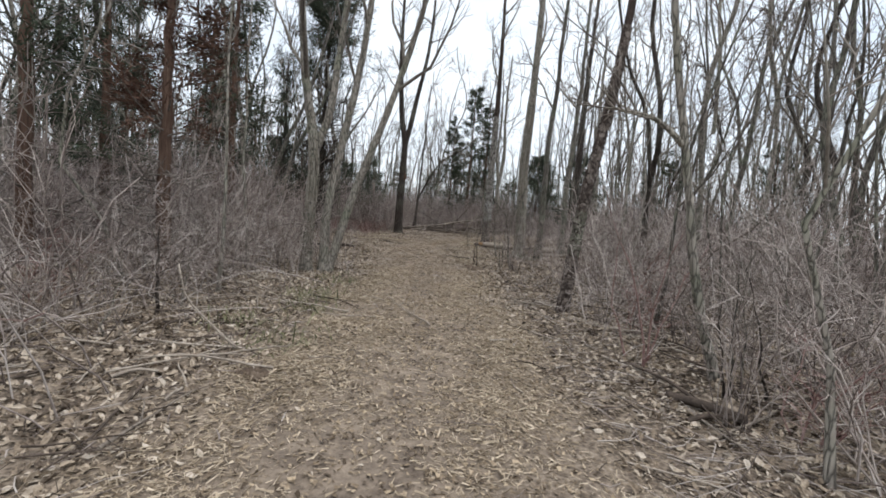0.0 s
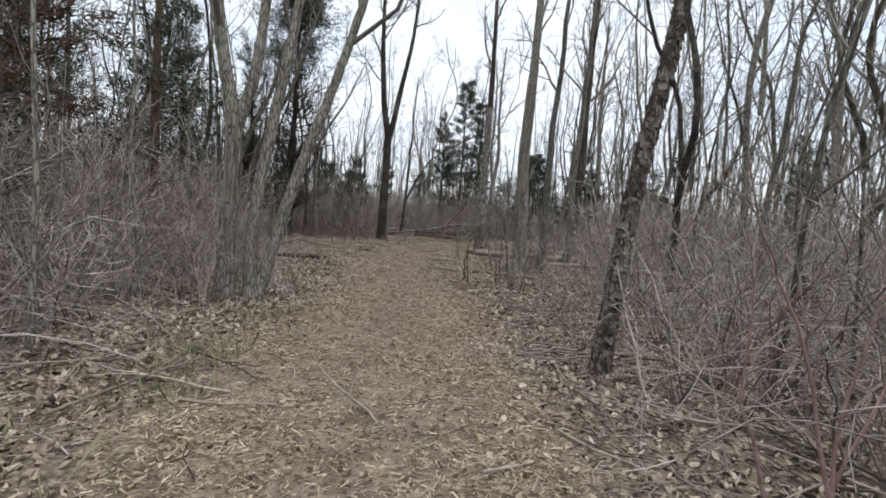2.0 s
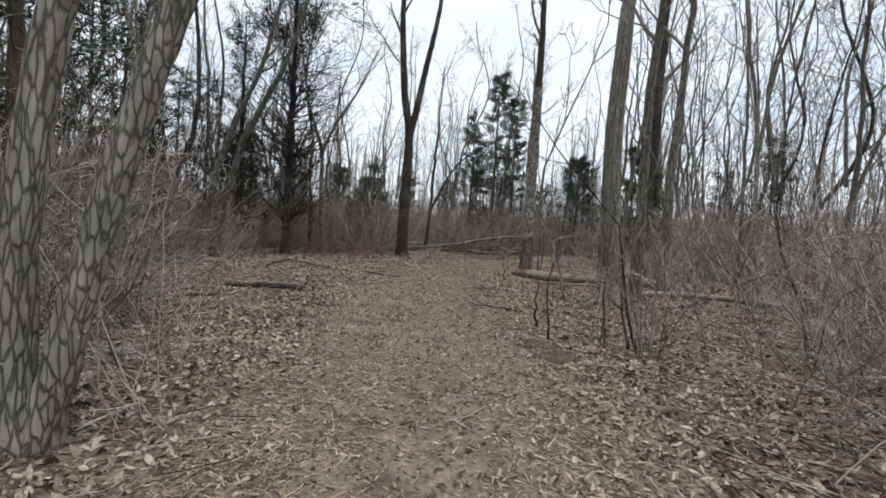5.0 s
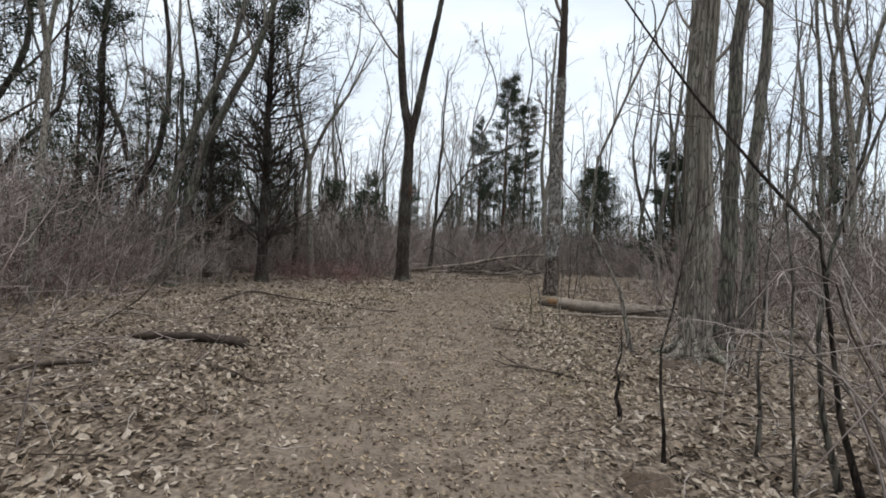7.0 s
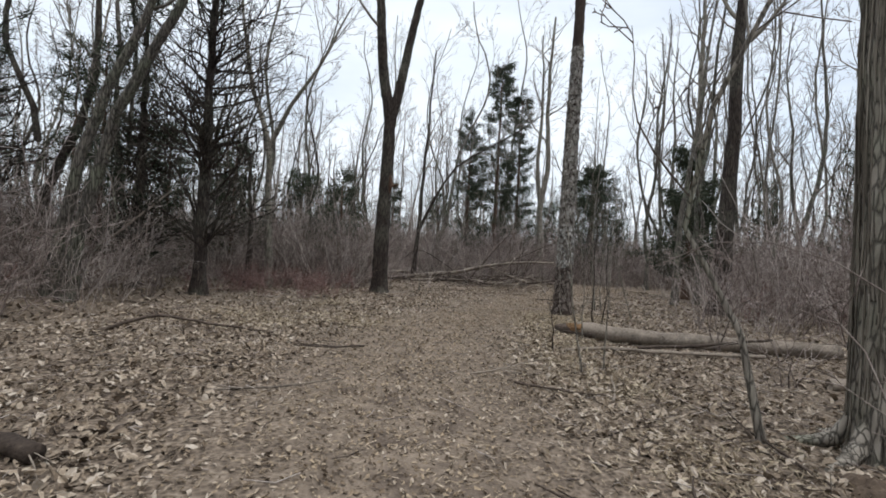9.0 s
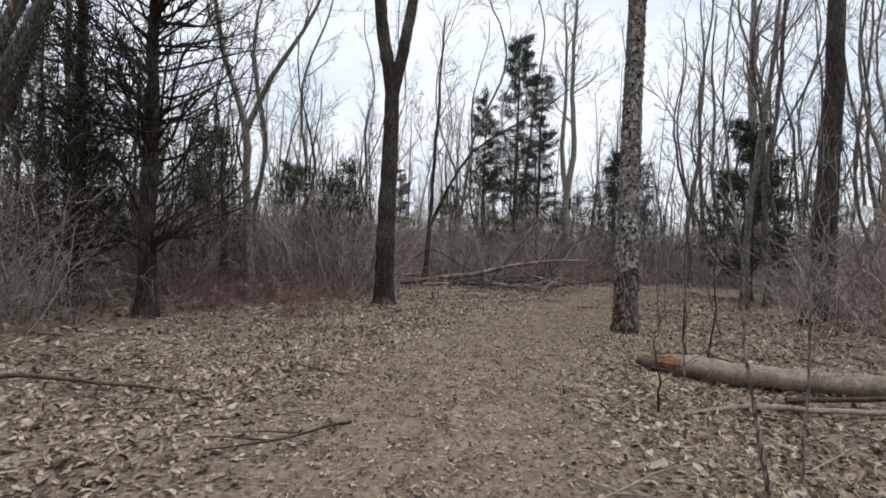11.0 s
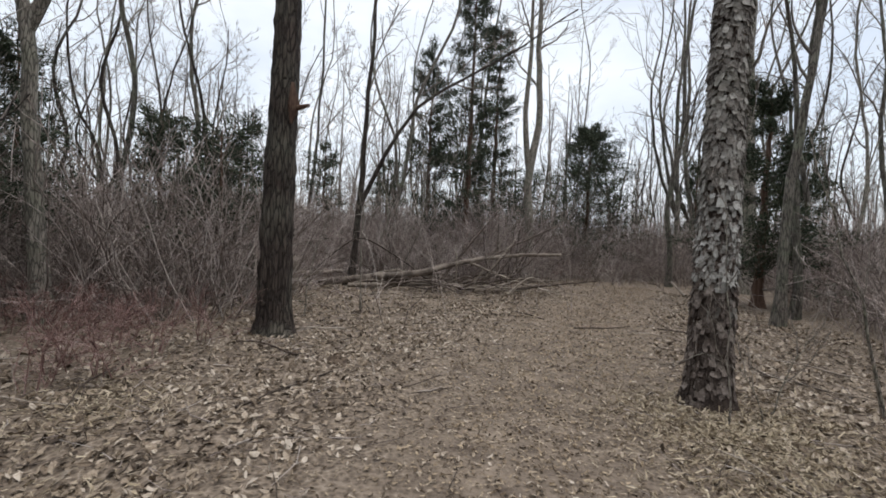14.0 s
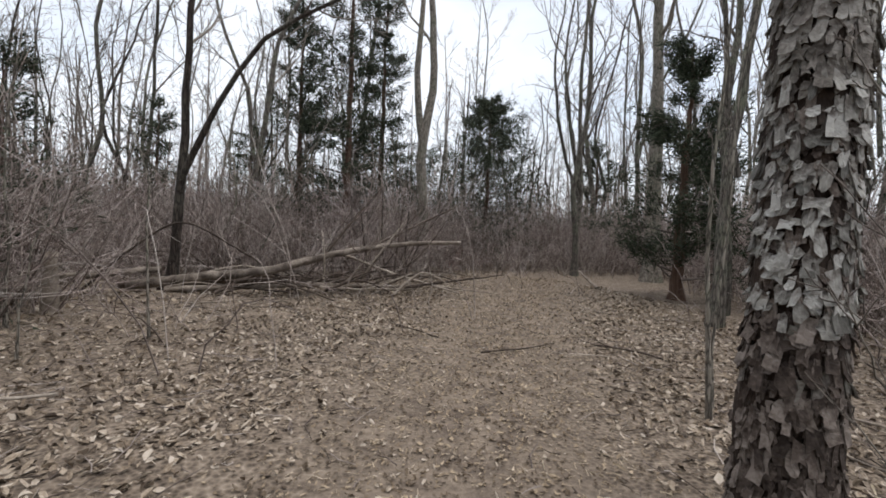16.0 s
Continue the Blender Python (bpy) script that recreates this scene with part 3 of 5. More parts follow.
bare_tree("grey_tree", "straight grey trunk at the clearing's edge", 6.85, 26.0, 0.25,
          [[(0, 0, 0), (0.1, 0, 2.3), (0.17, 0, 4.6), (0.2, 0, 7.0), (0.4, 0, 15)]], BARK_DARK, 9, 0.45)
cedar("cedar", "dark cedar with a fluted trunk and many dead twigs", -6.45, 23.8, 0.16, 12.5, bare=0.52, spread=2.6, boughs=210, density=22, bark=BARK_DARK, wild=True, taper=0.75, top=46)
bare_tree("dead_snag", "thin dark dead trunk among brush", -6.5, 26.6, 0.11, [[(0, 0, 0), (-0.05, 0, 2.2), (-0.15, 0, 4)]], BARK_DARK, 3, 0.5)
bare_tree("pale_tree", "slim pale grey trunk forking above the brush", -6.18, 27.4, 0.13,
          [[(0, 0, 0), (-0.15, 0, 2.4), (-0.3, 0, 4.4), (-0.9, 0, 6.4), (-1.5, 0, 10)],
           [(-0.28, 0, 4.3), (0.2, 0, 5.4), (0.9, 0, 6.5), (2.0, 0.3, 9)]], BARK_PALE, 6, 0.5)
for px, py, k in ((-7.9, 22.3, 0.9), (-7.1, 21.9, 1.0)):
    bare_tree("slanting_tree", "grey trunk slanting over the brush", px - 0.9 * k, py, 0.14,
              [[(0, 0, 0), (0.3, 0, 2.0), (0.9 * k, 0, 3.9), (1.9 * k, 0, 6.0), (3.4 * k, 0, 11)]], BARK_GREY, 7, 0.5)
for px, py in ((3.57, 17.5), (4.79, 19.0)):
    bare_tree("grey_tree", "straight grey trunk behind the shaggy tree", px, py, 0.13,
              [[(0, 0, 0), (0.0, 0, 3), (0.1, 0, 6), (0.3, 0, 13)]], BARK_GREY, 8, 0.4)
bare_tree("bowed_tree", "dark tree with one long limb leaning over the deadfall", -2.2, 33.0, 0.10,
          [[(0, 0, 0), (0.12, 0, 1.3), (0.17, 0, 2.5), (0.3, 0, 5.5), (0.5, 0, 10)],
           [(0.16, -0.05, 2.2), (0.9, -0.3, 3.8), (1.65, -0.5, 4.9), (3.4, -1.0, 6.0), (5.5, -1.5, 7.4)]], BARK_DARK, 7, 0.45)
cedar("cedar", "tall dark green cedar beyond the deadfall", 1.6, 37.5, 0.14, 11.5, bare=0.10, spread=1.9, boughs=150, density=22)
cedar("cedar", "dark green cedar with ragged foliage", 3.0, 39.5, 0.13, 10.5, bare=0.10, spread=1.7, boughs=130, density=22)
cedar("cedar", "dark green cedar with ragged foliage", 0.2, 39.0, 0.12, 9.0, bare=0.10, spread=1.7, boughs=110, density=22)
bare_tree("pale_tree", "sinuous pale trunk beside the cedars", 4.1, 37.5, 0.2,
          [[(0, 0, 0), (-0.05, 0, 2), (-0.15, 0, 4.2), (0.15, 0, 6.6), (0, 0, 8.2), (0.1, 0, 14)],
           [(-0.1, 0, 4.0), (-0.4, 0, 6), (-0.3, 0, 9), (-0.5, 0, 13)]], BARK_PALE, 7, 0.5)
cedar("cedar", "small pointed green cedar in the brush", 7.7, 40.8, 0.12, 6.9, bare=0.03, spread=4.3, boughs=260, density=19, taper=0.02)
bare_tree("grey_tree", "slim grey tree leaning in the brush", 7.1, 29.0, 0.12,
          [[(0, 0, 0), (0.06, 0, 2.7), (0.34, 0, 5.1), (0.9, 0, 11)]], BARK_GREY, 7, 0.45)
cedar("cedar", "broad dark cedar in the brush", 8.7, 31.5, 0.15, 6.0, bare=0.05, spread=2.0, boughs=90, density=30)
bare_tree("grey_tree", "tall grey trunk beyond the trail's bend", 11.0, 34.9, 0.25, [[(0, 0, 0), (-0.1, 0, 4), (-0.4, 0, 9), (-0.4, 0, 15)]], BARK_PALE, 9, 0.45)
for px, py, rr, dx in ((9.3, 36.6, 0.11, 0.35), (10.9, 38.8, 0.12, -0.3), (12.6, 40.5, 0.14, -0.4), (8.3, 29.9, 0.10, 0.45), (14.0, 33.0, 0.12, 0.3)):
    bare_tree("grey_tree", "slender grey tree with a winding stem", px, py, rr,
              [[(0, 0, 0), (dx * 0.2, 0, 2.5), (dx, 0, 5), (dx * 1.6, 0, 14)], [(dx * 0.3, 0, 2.8), (dx - 0.7, 0, 5.0), (dx - 1.0, 0, 12)]], BARK_GREY, 7, 0.3, swing=0.35)
# cedars near the start
cedar("cedar", "dying cedar with brown foliage and a dark trunk", -5.0, 8.3, 0.13, 8.0, bare=0.30, spread=1.6, boughs=95, density=17, dead=True)
cedar("cedar", "dense dark cedar in the brush", -7.2, 8.0, 0.15, 9.5, bare=0.15, spread=2.1, boughs=95, density=15)
cedar("cedar", "dense dark cedar in the brush", -8.4, 11.5, 0.15, 9, bare=0.15, spread=2.1, boughs=100, density=22)
for px, py, hh in ((-8.8, 25.0, 9.0), (-10.8, 22.8, 10.0)):
    cedar("cedar", "dark tangled cedar with dead lower limbs", px, py, 0.13, hh, bare=0.45, spread=2.2, boughs=110, density=12, bark=BARK_DARK, wild=True)
cedar("cedar", "dense dark cedar beside the clump", -6.2, 13.4, 0.14, 9.0, bare=0.2, spread=2.0, boughs=100, density=16)
# low dark cedars behind the clearing
for px, py, hh in ((-9.2, 25.6, 4.6), (-8.0, 28.6, 4.4), (-4.8, 30.5, 3.6), (-10.8, 29.5, 5.5), (-7.0, 32.5, 4.4), (-12.5, 24.0, 6.5), (-4.0, 39.5, 5.0), (12.8, 40.5, 5.5), (-11.0, 26.5, 7.0), (-13.5, 28.5, 8.0), (-10.0, 32.0, 6.0), (-14.5, 21.5, 8.0), (-9.4, 18.5, 7.0), (-12.0, 17.5, 8.5), (-6.0, 35.5, 5.0), (-1.5, 42.0, 5.0), (5.6, 43.0, 5.0), (16.0, 38.0, 6.0), (13.5, 29.0, 6.0), (16.5, 24.0, 6.5)):
    cedar("cedar", "low bushy dark cedar behind the brush", px, py, 0.10, hh, bare=0.12, spread=2.0, boughs=85, density=11, taper=0.2)
# slim saplings by the trail
bare_tree("sapling", "slim grey sapling leaning over the trail's edge", 2.85, 4.6, 0.05,
          [[(0, 0, 0), (-0.3, 0, 0.9), (-0.55, 0, 2.1), (-0.8, 0, 3.3), (-0.9, 0.1, 7)],
           [(-0.62, 0, 2.33), (-0.9, 0, 2.55), (-1.3, 0, 2.63)]], BARK_PALE, 4, 0.35, near=True, limb_len=1.2)
bare_tree("sapling", "straight pale sapling stem", -3.3, 6.9, 0.03, [[(0, 0, 0), (0.05, 0, 1.6), (0.02, 0, 3.2), (0, 0, 6)]], BARK_PALE, 4, 0.3, limb_len=1.0)
bare_tree("sapling", "straight pale sapling stem", -3.95, 9.5, 0.035, [[(0, 0, 0), (-0.18, 0, 2.2), (-0.2, 0, 4), (-0.1, 0, 7)]], BARK_PALE, 4, 0.3, limb_len=1.0)


for px, py, rr, pts, bk, lm in (
        (1.01, 13.37, 0.013, [(0, 0, 0), (-0.03, 0, 1.0), (0.08, 0, 1.45), (0.15, 0, 1.95)], BARK_DARK, 2),
        (0.98, 14.22, 0.02, [(0, 0, 0), (-0.02, 0, 0.4), (-0.01, 0, 0.82)], BARK_DARK, 0),
        (2.01, 13.02, 0.017, [(0, 0, 0), (-0.21, 0, 0.82), (-0.27, 0, 1.34), (-0.76, 0, 1.97), (-1.21, 0, 2.54), (-1.7, 0, 3.2)], BARK_DARK, 7),
        (1.95, 13.1, 0.018, [(0, 0, 0), (-0.15, 0.05, 0.9), (-0.05, 0.1, 1.6), (0.3, 0.1, 2.6), (0.4, 0.1, 3.5)], BARK_GREY, 5),
        (1.62, 13.01, 0.012, [(0, 0, 0), (-0.07, 0, 1.1), (-0.13, 0, 2.0), (-0.1, 0, 3)], BARK_GREY, 3),
        (1.75, 13.6, 0.014, [(0, 0, 0), (0.02, 0, 1.2), (0.1, 0, 2.4)], BARK_GREY, 4),
        (1.06, 18.56, 0.013, [(0, 0, 0), (-0.24, 0, 1.44), (-0.33, 0, 2.1), (-0.3, 0, 3.4)], BARK_PALE, 5),
        (1.35, 18.7, 0.010, [(0, 0, 0), (0.0, 0, 1.0), (0.05, 0, 2.3)], BARK_PALE, 4),
        (1.03, 20.11, 0.013, [(0, 0, 0), (-0.03, 0, 0.4), (-0.05, 0, 0.8)], BARK_DARK, 2),
        (2.33, 22.29, 0.015, [(0, 0, 0), (-0.05, 0, 0.7), (-0.07, 0, 1.5), (0.0, 0, 2.3)], BARK_DARK, 4),
        (2.11, 21.51, 0.014, [(0, 0, 0), (0.12, 0, 0.35), (0.18, 0, 0.94), (0.09, 0, 1.9)], BARK_DARK, 4),
        (1.8, 21.2, 0.011, [(0, 0, 0), (-0.05, 0, 1.2), (-0.1, 0, 2.2), (0.15, 0, 3.0)], BARK_PALE, 4),
        (3.69, 23.87, 0.017, [(0, 0, 0), (-0.43, 0, 1.34), (-0.76, 0, 2.05), (-1.0, 0, 2.7)], BARK_PALE, 8),
        (3.41, 25.74, 0.022, [(0, 0, 0), (-0.08, 0, 0.9), (-0.19, 0, 2.1), (-0.15, 0, 3.1), (0, 0, 5)], BARK_PALE, 5),
        (3.62, 25.9, 0.016, [(0, 0, 0), (-0.02, 0, 1.2), (0.05, 0, 2.4), (0.2, 0, 4)], BARK_PALE, 5),
        (2.02, 23.75, 0.008, [(0, 0, 0), (-0.05, -0.03, 0.7), (-0.16, 0, 1.5), (-0.2, 0, 2.2)], BARK_PALE, 3),
        (2.3, 23.7, 0.006, [(0, 0, 0), (-0.12, 0, 0.35), (-0.4, 0, 0.6), (-0.65, 0, 0.7)], BARK_PALE, 4),
        (2.45, 23.85, 0.007, [(0, 0, 0), (0.2, 0, 0.5), (0.5, 0, 0.95)], BARK_PALE, 3),
        (-1.63, 29.34, 0.018, [(0, 0, 0), (-0.03, 0, 1.0), (-0.06, 0, 2.1), (-0.47, 0, 3.4)], BARK_PALE, 6),
        (-3.33, 29.9, 0.024, [(0, 0, 0), (0, 0, 1.2), (0, 0, 2.4), (0.2, 0, 4)], BARK_PALE, 6),
        (-2.55, 28.4, 0.014, [(0, 0, 0), (0.1, 0, 1.0), (0.4, 0, 2.0)], BARK_PALE, 5),
        (2.16, 5.17, 0.012, [(0, 0, 0), (-0.2, 0, 0.6), (-0.26, 0, 1.1), (-0.2, 0, 1.5)], BRUSH_RED, 2),
        (2.25, 4.92, 0.013, [(0, 0, 0), (-0.18, 0, 0.87), (-0.43, 0, 1.45), (-0.6, 0, 1.9)], BRUSH_RED, 4),
        (2.3, 5.0, 0.012, [(0, 0, 0), (0.05, 0, 0.9), (0.3, 0, 1.7)], BRUSH_RED, 4),
        (2.35, 5.1, 0.011, [(0, 0, 0), (0.2, 0, 0.7), (0.6, 0.1, 1.4)], BRUSH_RED, 4)):
    bare_tree("sapling", "thin dark bare sapling by the trail" if bk is BARK_DARK else "thin reddish bare stem by the trail" if bk is BRUSH_RED else "thin pale bare sapling by the trail",
              px, py, rr, [pts], bk, lm, 0.3, limb_len=0.9, twig_count=4, least=0.003, category="sapling")
# ---- fallen wood ----
def log(name, label, pts, r0, r1, mat, sides=12, broken=None, category="log", lift=True):
    """A fallen stem along some points (x, y, height above the ground of its middle)."""
    pts = np.array([(x, y, float(gh(x, y)) + z) for x, y, z in pts])
    length = np.linalg.norm(np.diff(pts, axis=0), axis=1).sum()
    n = int(max(6, length / 0.12))
    line = smooth_line(pts, n)
    line[1:-1] += RNG.normal(0, 0.004, (n - 2, 3))
    o = line[0].copy()
    t = Tubes()
    t.add(line - o, np.linspace(r0, r1, n), sides, 0.05, cap=True)
    base = new(name, t.mesh(name, mat))
    base.location = o
    tagged(base, label, category)
    if broken:
        s = Tubes()
        w = (line[0] - line[1]) / np.linalg.norm(line[0] - line[1])
        for _ in range(30):
            a = RNG.normal(0, 1, 3)
            a -= w * a.dot(w)
            a *= r0 * rnd(0.1, 0.8) / np.linalg.norm(a)
            s.add([a - w * 0.12, a + w * 0.02, a * 0.85 + w * rnd(0.06, 0.22)], [0.04, 0.034, 0.010], 5, 0.2)
        if broken is FRESHWOOD:
            for _ in range(26):
                a = RNG.normal(0, 1, 3)
                a -= w * a.dot(w)
                a *= r0 * rnd(0.2, 0.9) / np.linalg.norm(a)
                a[2] = a[2] * 0.6 + 0.02
                s.add([a - w * 0.1, a + w * rnd(0.0, 0.06), a * 0.9 + w * rnd(0.05, 0.13)], [0.045, 0.038, 0.012], 5, 0.3)
        part("broken_end", s.mesh("broken_end", broken), base, "splintered orange-brown broken end")
        if broken is FRESHWOOD:
            s = Tubes()
            s.add([(0, 0, -0.05) - w * 0.3, (0, 0, -0.055) + w * 0.1, (0, 0, -0.05) + w * 0.28, (0, 0, -0.02) + w * 0.42], [0.10, 0.10, 0.075, 0.03], 11, 0.3, cap=True)
            for k in range(14):
                a = RNG.normal(0, 1, 3)
                a -= w * a.dot(w)
                a[2] = -abs(a[2])
                a *= r0 * rnd(0.9, 1.08) / np.linalg.norm(a)
                s.add([a - w * 0.3, a - w * 0.05, a * 0.95 + w * rnd(0.1, 0.34)], [0.02, 0.035, 0.012], 6, 0.25, cap=True)
            tagged(part("rotten_bark", s.mesh("rotten_bark", DARKWOOD), base, "dark rotten bark round the break"), kind="stuff")
    return base


log("fallen_log", "pale fallen log with a splintered broken end", [(1.78, 21.5, 0.13), (2.9, 20.98, 0.12), (3.95, 20.75, 0.12), (5.6, 20.4, 0.11)], 0.135, 0.115, DEADWOOD, 18, FRESHWOOD)
log("fallen_log", "thin grey log lying beside the pale log", [(1.15, 19.95, 0.025), (1.9, 20.2, 0.05), (2.6, 20.25, 0.06), (4.2, 20.05, 0.05)], 0.022, 0.03, DEADWOOD)
log("fallen_log", "short reddish-brown log on the leaves", [(-4.62, 16.05, 0.05), (-3.95, 15.93, 0.07), (-3.4, 15.75, 0.06), (-2.95, 15.62, 0.045)], 0.05, 0.06, DARKWOOD)
log("fallen_branch", "crooked dark branch lying on the leaves", [(-5.25, 19.2, 0.02), (-4.75, 19.45, 0.2), (-4.0, 19.8, 0.05), (-3.2, 19.95, 0.02)], 0.024, 0.012, DARKWOOD, 6, category="branch")
log("fallen_tree", "long dead trunk resting on brush by the trail", [(-2.9, 33.0, 0.12), (-1.6, 32.6, 0.28), (-0.4, 32.1, 0.5), (1.0, 32.6, 0.85), (2.7, 33.1, 1.05), (3.9, 33.4, 1.12)], 0.10, 0.042, FALLENWOOD, 10)
log("fallen_tree", "dark rotten trunk under the dead tree", [(-3.2, 33.4, 0.08), (-1, 33.6, 0.14), (1.4, 34.0, 0.12)], 0.10, 0.07, DARKWOOD, 9)
log("fallen_branch", "dead branch propped against the fallen tree", [(0.9, 32.9, 0.85), (2.2, 32.7, 0.4), (3.6, 32.5, 0.03)], 0.035, 0.02, DEADWOOD, 6, category="branch")
log("fallen_branch", "long thin grey branch on the ground", [(-5.6, 30.0, 0.03), (-4.4, 30.6, 0.3), (-3.0, 31.0, 0.55)], 0.05, 0.03, DEADWOOD, 7, category="branch")

log("fallen_branch", "thick dead branch under the fallen tree", [(-2.2, 32.6, 0.05), (-0.8, 32.3, 0.16), (0.8, 32.4, 0.2), (2.4, 32.8, 0.1)], 0.06, 0.03, DEADWOOD, 7, category="branch")
log("fallen_branch", "broken grey branch standing out of the deadfall", [(0.3, 32.8, 0.3), (1.2, 33.2, 1.4), (2.0, 33.5, 2.3)], 0.045, 0.02, DARKWOOD, 6, category="branch")
log("fallen_branch", "broken grey branch slanting over the deadfall", [(1.2, 33.2, 0.7), (2.6, 33.8, 1.3), (4.2, 34.2, 2.1)], 0.04, 0.018, DARKWOOD, 6, category="branch")
log("fallen_branch", "dark crooked branch across the deadfall", [(-3.4, 32.2, 0.1), (-2.6, 32.4, 0.9), (-2.0, 32.5, 1.3), (-1.0, 32.3, 0.9), (0.2, 32.0, 0.1)], 0.022, 0.014, DARKWOOD, 6, category="branch")
for i in range(44):
    ax, ay = rnd(-2.5, 2.5), rnd(31.9, 33.6)
    an, ll = rnd(-0.5, 0.5), rnd(0.8, 2.2)
    log("dead_branch", "tangled dead branch in the deadfall", [(ax, ay, rnd(0.03, 0.3)), (ax + ll * 0.5, ay + an * ll * 0.5, rnd(0.1, 0.5)), (ax + ll, ay + an * ll, rnd(0.03, 0.6))], rnd(0.015, 0.04), 0.01, DARKWOOD if i % 4 else DEADWOOD, 5, category="branch")
log("fallen_log", "grey dead trunk lying in the brush by the stump", [(-5.3, 31.7, 0.1), (-4.4, 32.0, 0.16), (-3.4, 32.6, 0.34), (-2.4, 33.2, 0.4)], 0.075, 0.055, FALLENWOOD, 9)
log("fallen_branch", "thin pale dead limb slanting up over the leaves", [(-5.45, 16.3, 0.03), (-4.5, 15.9, 0.55), (-3.7, 15.5, 1.2), (-2.75, 15.0, 1.78)], 0.016, 0.006, DEADWOOD, 6, category="branch")
log("fallen_branch", "short dark rotten branch on the leaves", [(-4.6, 14.3, 0.02), (-4.2, 14.5, 0.05), (-3.95, 14.75, 0.03)], 0.03, 0.02, DARKWOOD, 6, category="branch")
for i in range(16):
    ax, ay = rnd(0.4, 2.6), rnd(32.4, 33.6)
    aw = rnd(-0.3, 1.6)
    log("dead_branch", "bare dead branch rising from the deadfall", [(ax, ay, rnd(0.05, 0.3)), (ax + aw * 0.5, ay + rnd(-0.2, 0.3), rnd(0.6, 1.0)), (ax + aw * 1.2, ay + rnd(-0.2, 0.4), rnd(1.3, 2.3))], rnd(0.014, 0.03), 0.007, DARKWOOD if i % 3 else DEADWOOD, 5, category="branch")
log("tree_stump", "pale weathered broken stump in the brush", [(-3.25, 30.8, -0.05), (-3.24, 30.8, 0.4), (-3.25, 30.82, 0.9)], 0.11, 0.09, DEADWOOD, 12, DEADWOOD, category="stump")
log("fallen_log", "half-buried grey log behind the shaggy tree", [(4.0, 18.6, 0.06), (5.4, 18.4, 0.08), (7.2, 18.0, 0.06)], 0.07, 0.06, DEADWOOD)
log("fallen_branch", "dark branch lying past the pale log", [(2.5, 20.55, 0.05), (3.2, 20.4, 0.12), (4.4, 20.2, 0.3)], 0.03, 0.02, DARKWOOD, 6, category="branch")
log("fallen_branch", "pale dead limb slanting over the brush", [(-10.4, 24.2, 0.1), (-9.0, 24.4, 1.3), (-7.7, 24.6, 2.5)], 0.045, 0.02, DEADWOOD, 6, category="branch")
log("fallen_branch", "short pale branch beside the trail's bend", [(7.7, 33.1, 0.04), (8.3, 34.3, 0.12), (8.6, 35.3, 0.3)], 0.05, 0.03, DEADWOOD, 6, category="branch")
log("fallen_log", "short dark rotten log under the sapling", [(2.08, 4.05, 0.04), (2.3, 3.85, 0.05), (2.5, 3.6, 0.05)], 0.035, 0.045, DARKWOOD)
log("fallen_branch", "long thin grey branch in the brush", [(2.1, 3.3, 0.02), (3.0, 3.9, 0.05), (3.95, 4.55, 0.09)], 0.013, 0.009, DEADWOOD, 6, category="branch")
log("fallen_branch", "leaning dead branch in the brush", [(6.1, 6.9, 0.05), (5.5, 6.9, 0.45), (5.0, 6.9, 0.9)], 0.03, 0.015, DARKWOOD, 6, category="branch")
log("fallen_branch", "grey stick lying on the leaves", [(-3.35, 5.0, 0.02), (-2.7, 5.15, 0.03), (-2.05, 5.25, 0.02)], 0.016, 0.012, DARKWOOD, 6, category="branch")
log("fallen_branch", "long thin stick pointing along the trail's edge", [(-2.3, 23.95, 0.015), (-1.95, 24.5, 0.02), (-1.6, 25.05, 0.015)], 0.014, 0.01, DARKWOOD, 6, category="branch")
# dead wood and stems in the brush at the start
log("fallen_branch", "pale peeled stick on the leaf litter", [(-1.96, 3.98, 0.02), (-1.65, 4.23, 0.06), (-1.42, 4.42, 0.04)], 0.012, 0.008, DEADWOOD, 6, category="branch")
log("fallen_branch", "pale broken stick at the trail's edge", [(-2.41, 3.42, 0.02), (-2.22, 3.49, 0.06), (-2.11, 3.51, 0.04)], 0.016, 0.012, DEADWOOD, 6, category="branch")
log("fallen_branch", "pale broken stick at the trail's edge", [(-1.82, 3.11, 0.02), (-1.77, 3.21, 0.06), (-1.79, 3.25, 0.04)], 0.012, 0.01, DEADWOOD, 6, category="branch")
log("fallen_branch", "dark stick under the reddish stems", [(2.06, 4.95, 0.02), (2.23, 4.41, 0.06), (2.31, 3.80, 0.04)], 0.014, 0.018, DARKWOOD, 6, category="branch")
log("fallen_branch", "rotten dark branch beside the sapling", [(2.02, 3.57, 0.02), (2.30, 3.64, 0.06), (2.50, 3.65, 0.04)], 0.022, 0.026, DARKWOOD, 6, category="branch")
log("fallen_branch", "dead grey pole lying in the brush", [(4.38, 6.14, 0.02), (4.38, 5.58, 0.06), (4.29, 4.96, 0.04)], 0.022, 0.018, DEADWOOD, 6, category="branch")
log("fallen_branch", "pale dead stick in the brush", [(5.35, 8.21, 0.02), (4.75, 6.99, 0.06), (4.08, 5.71, 0.04)], 0.012, 0.01, DEADWOOD, 6, category="branch")
log("fallen_branch", "pale bent dead stalk leaning in the brush", [(-1.87, 4.34, 0.02), (-2.33, 4.59, 0.21), (-2.51, 4.59, 0.40), (-2.60, 4.59, 0.73)], 0.014, 0.008, DEADWOOD, 6, category="branch")
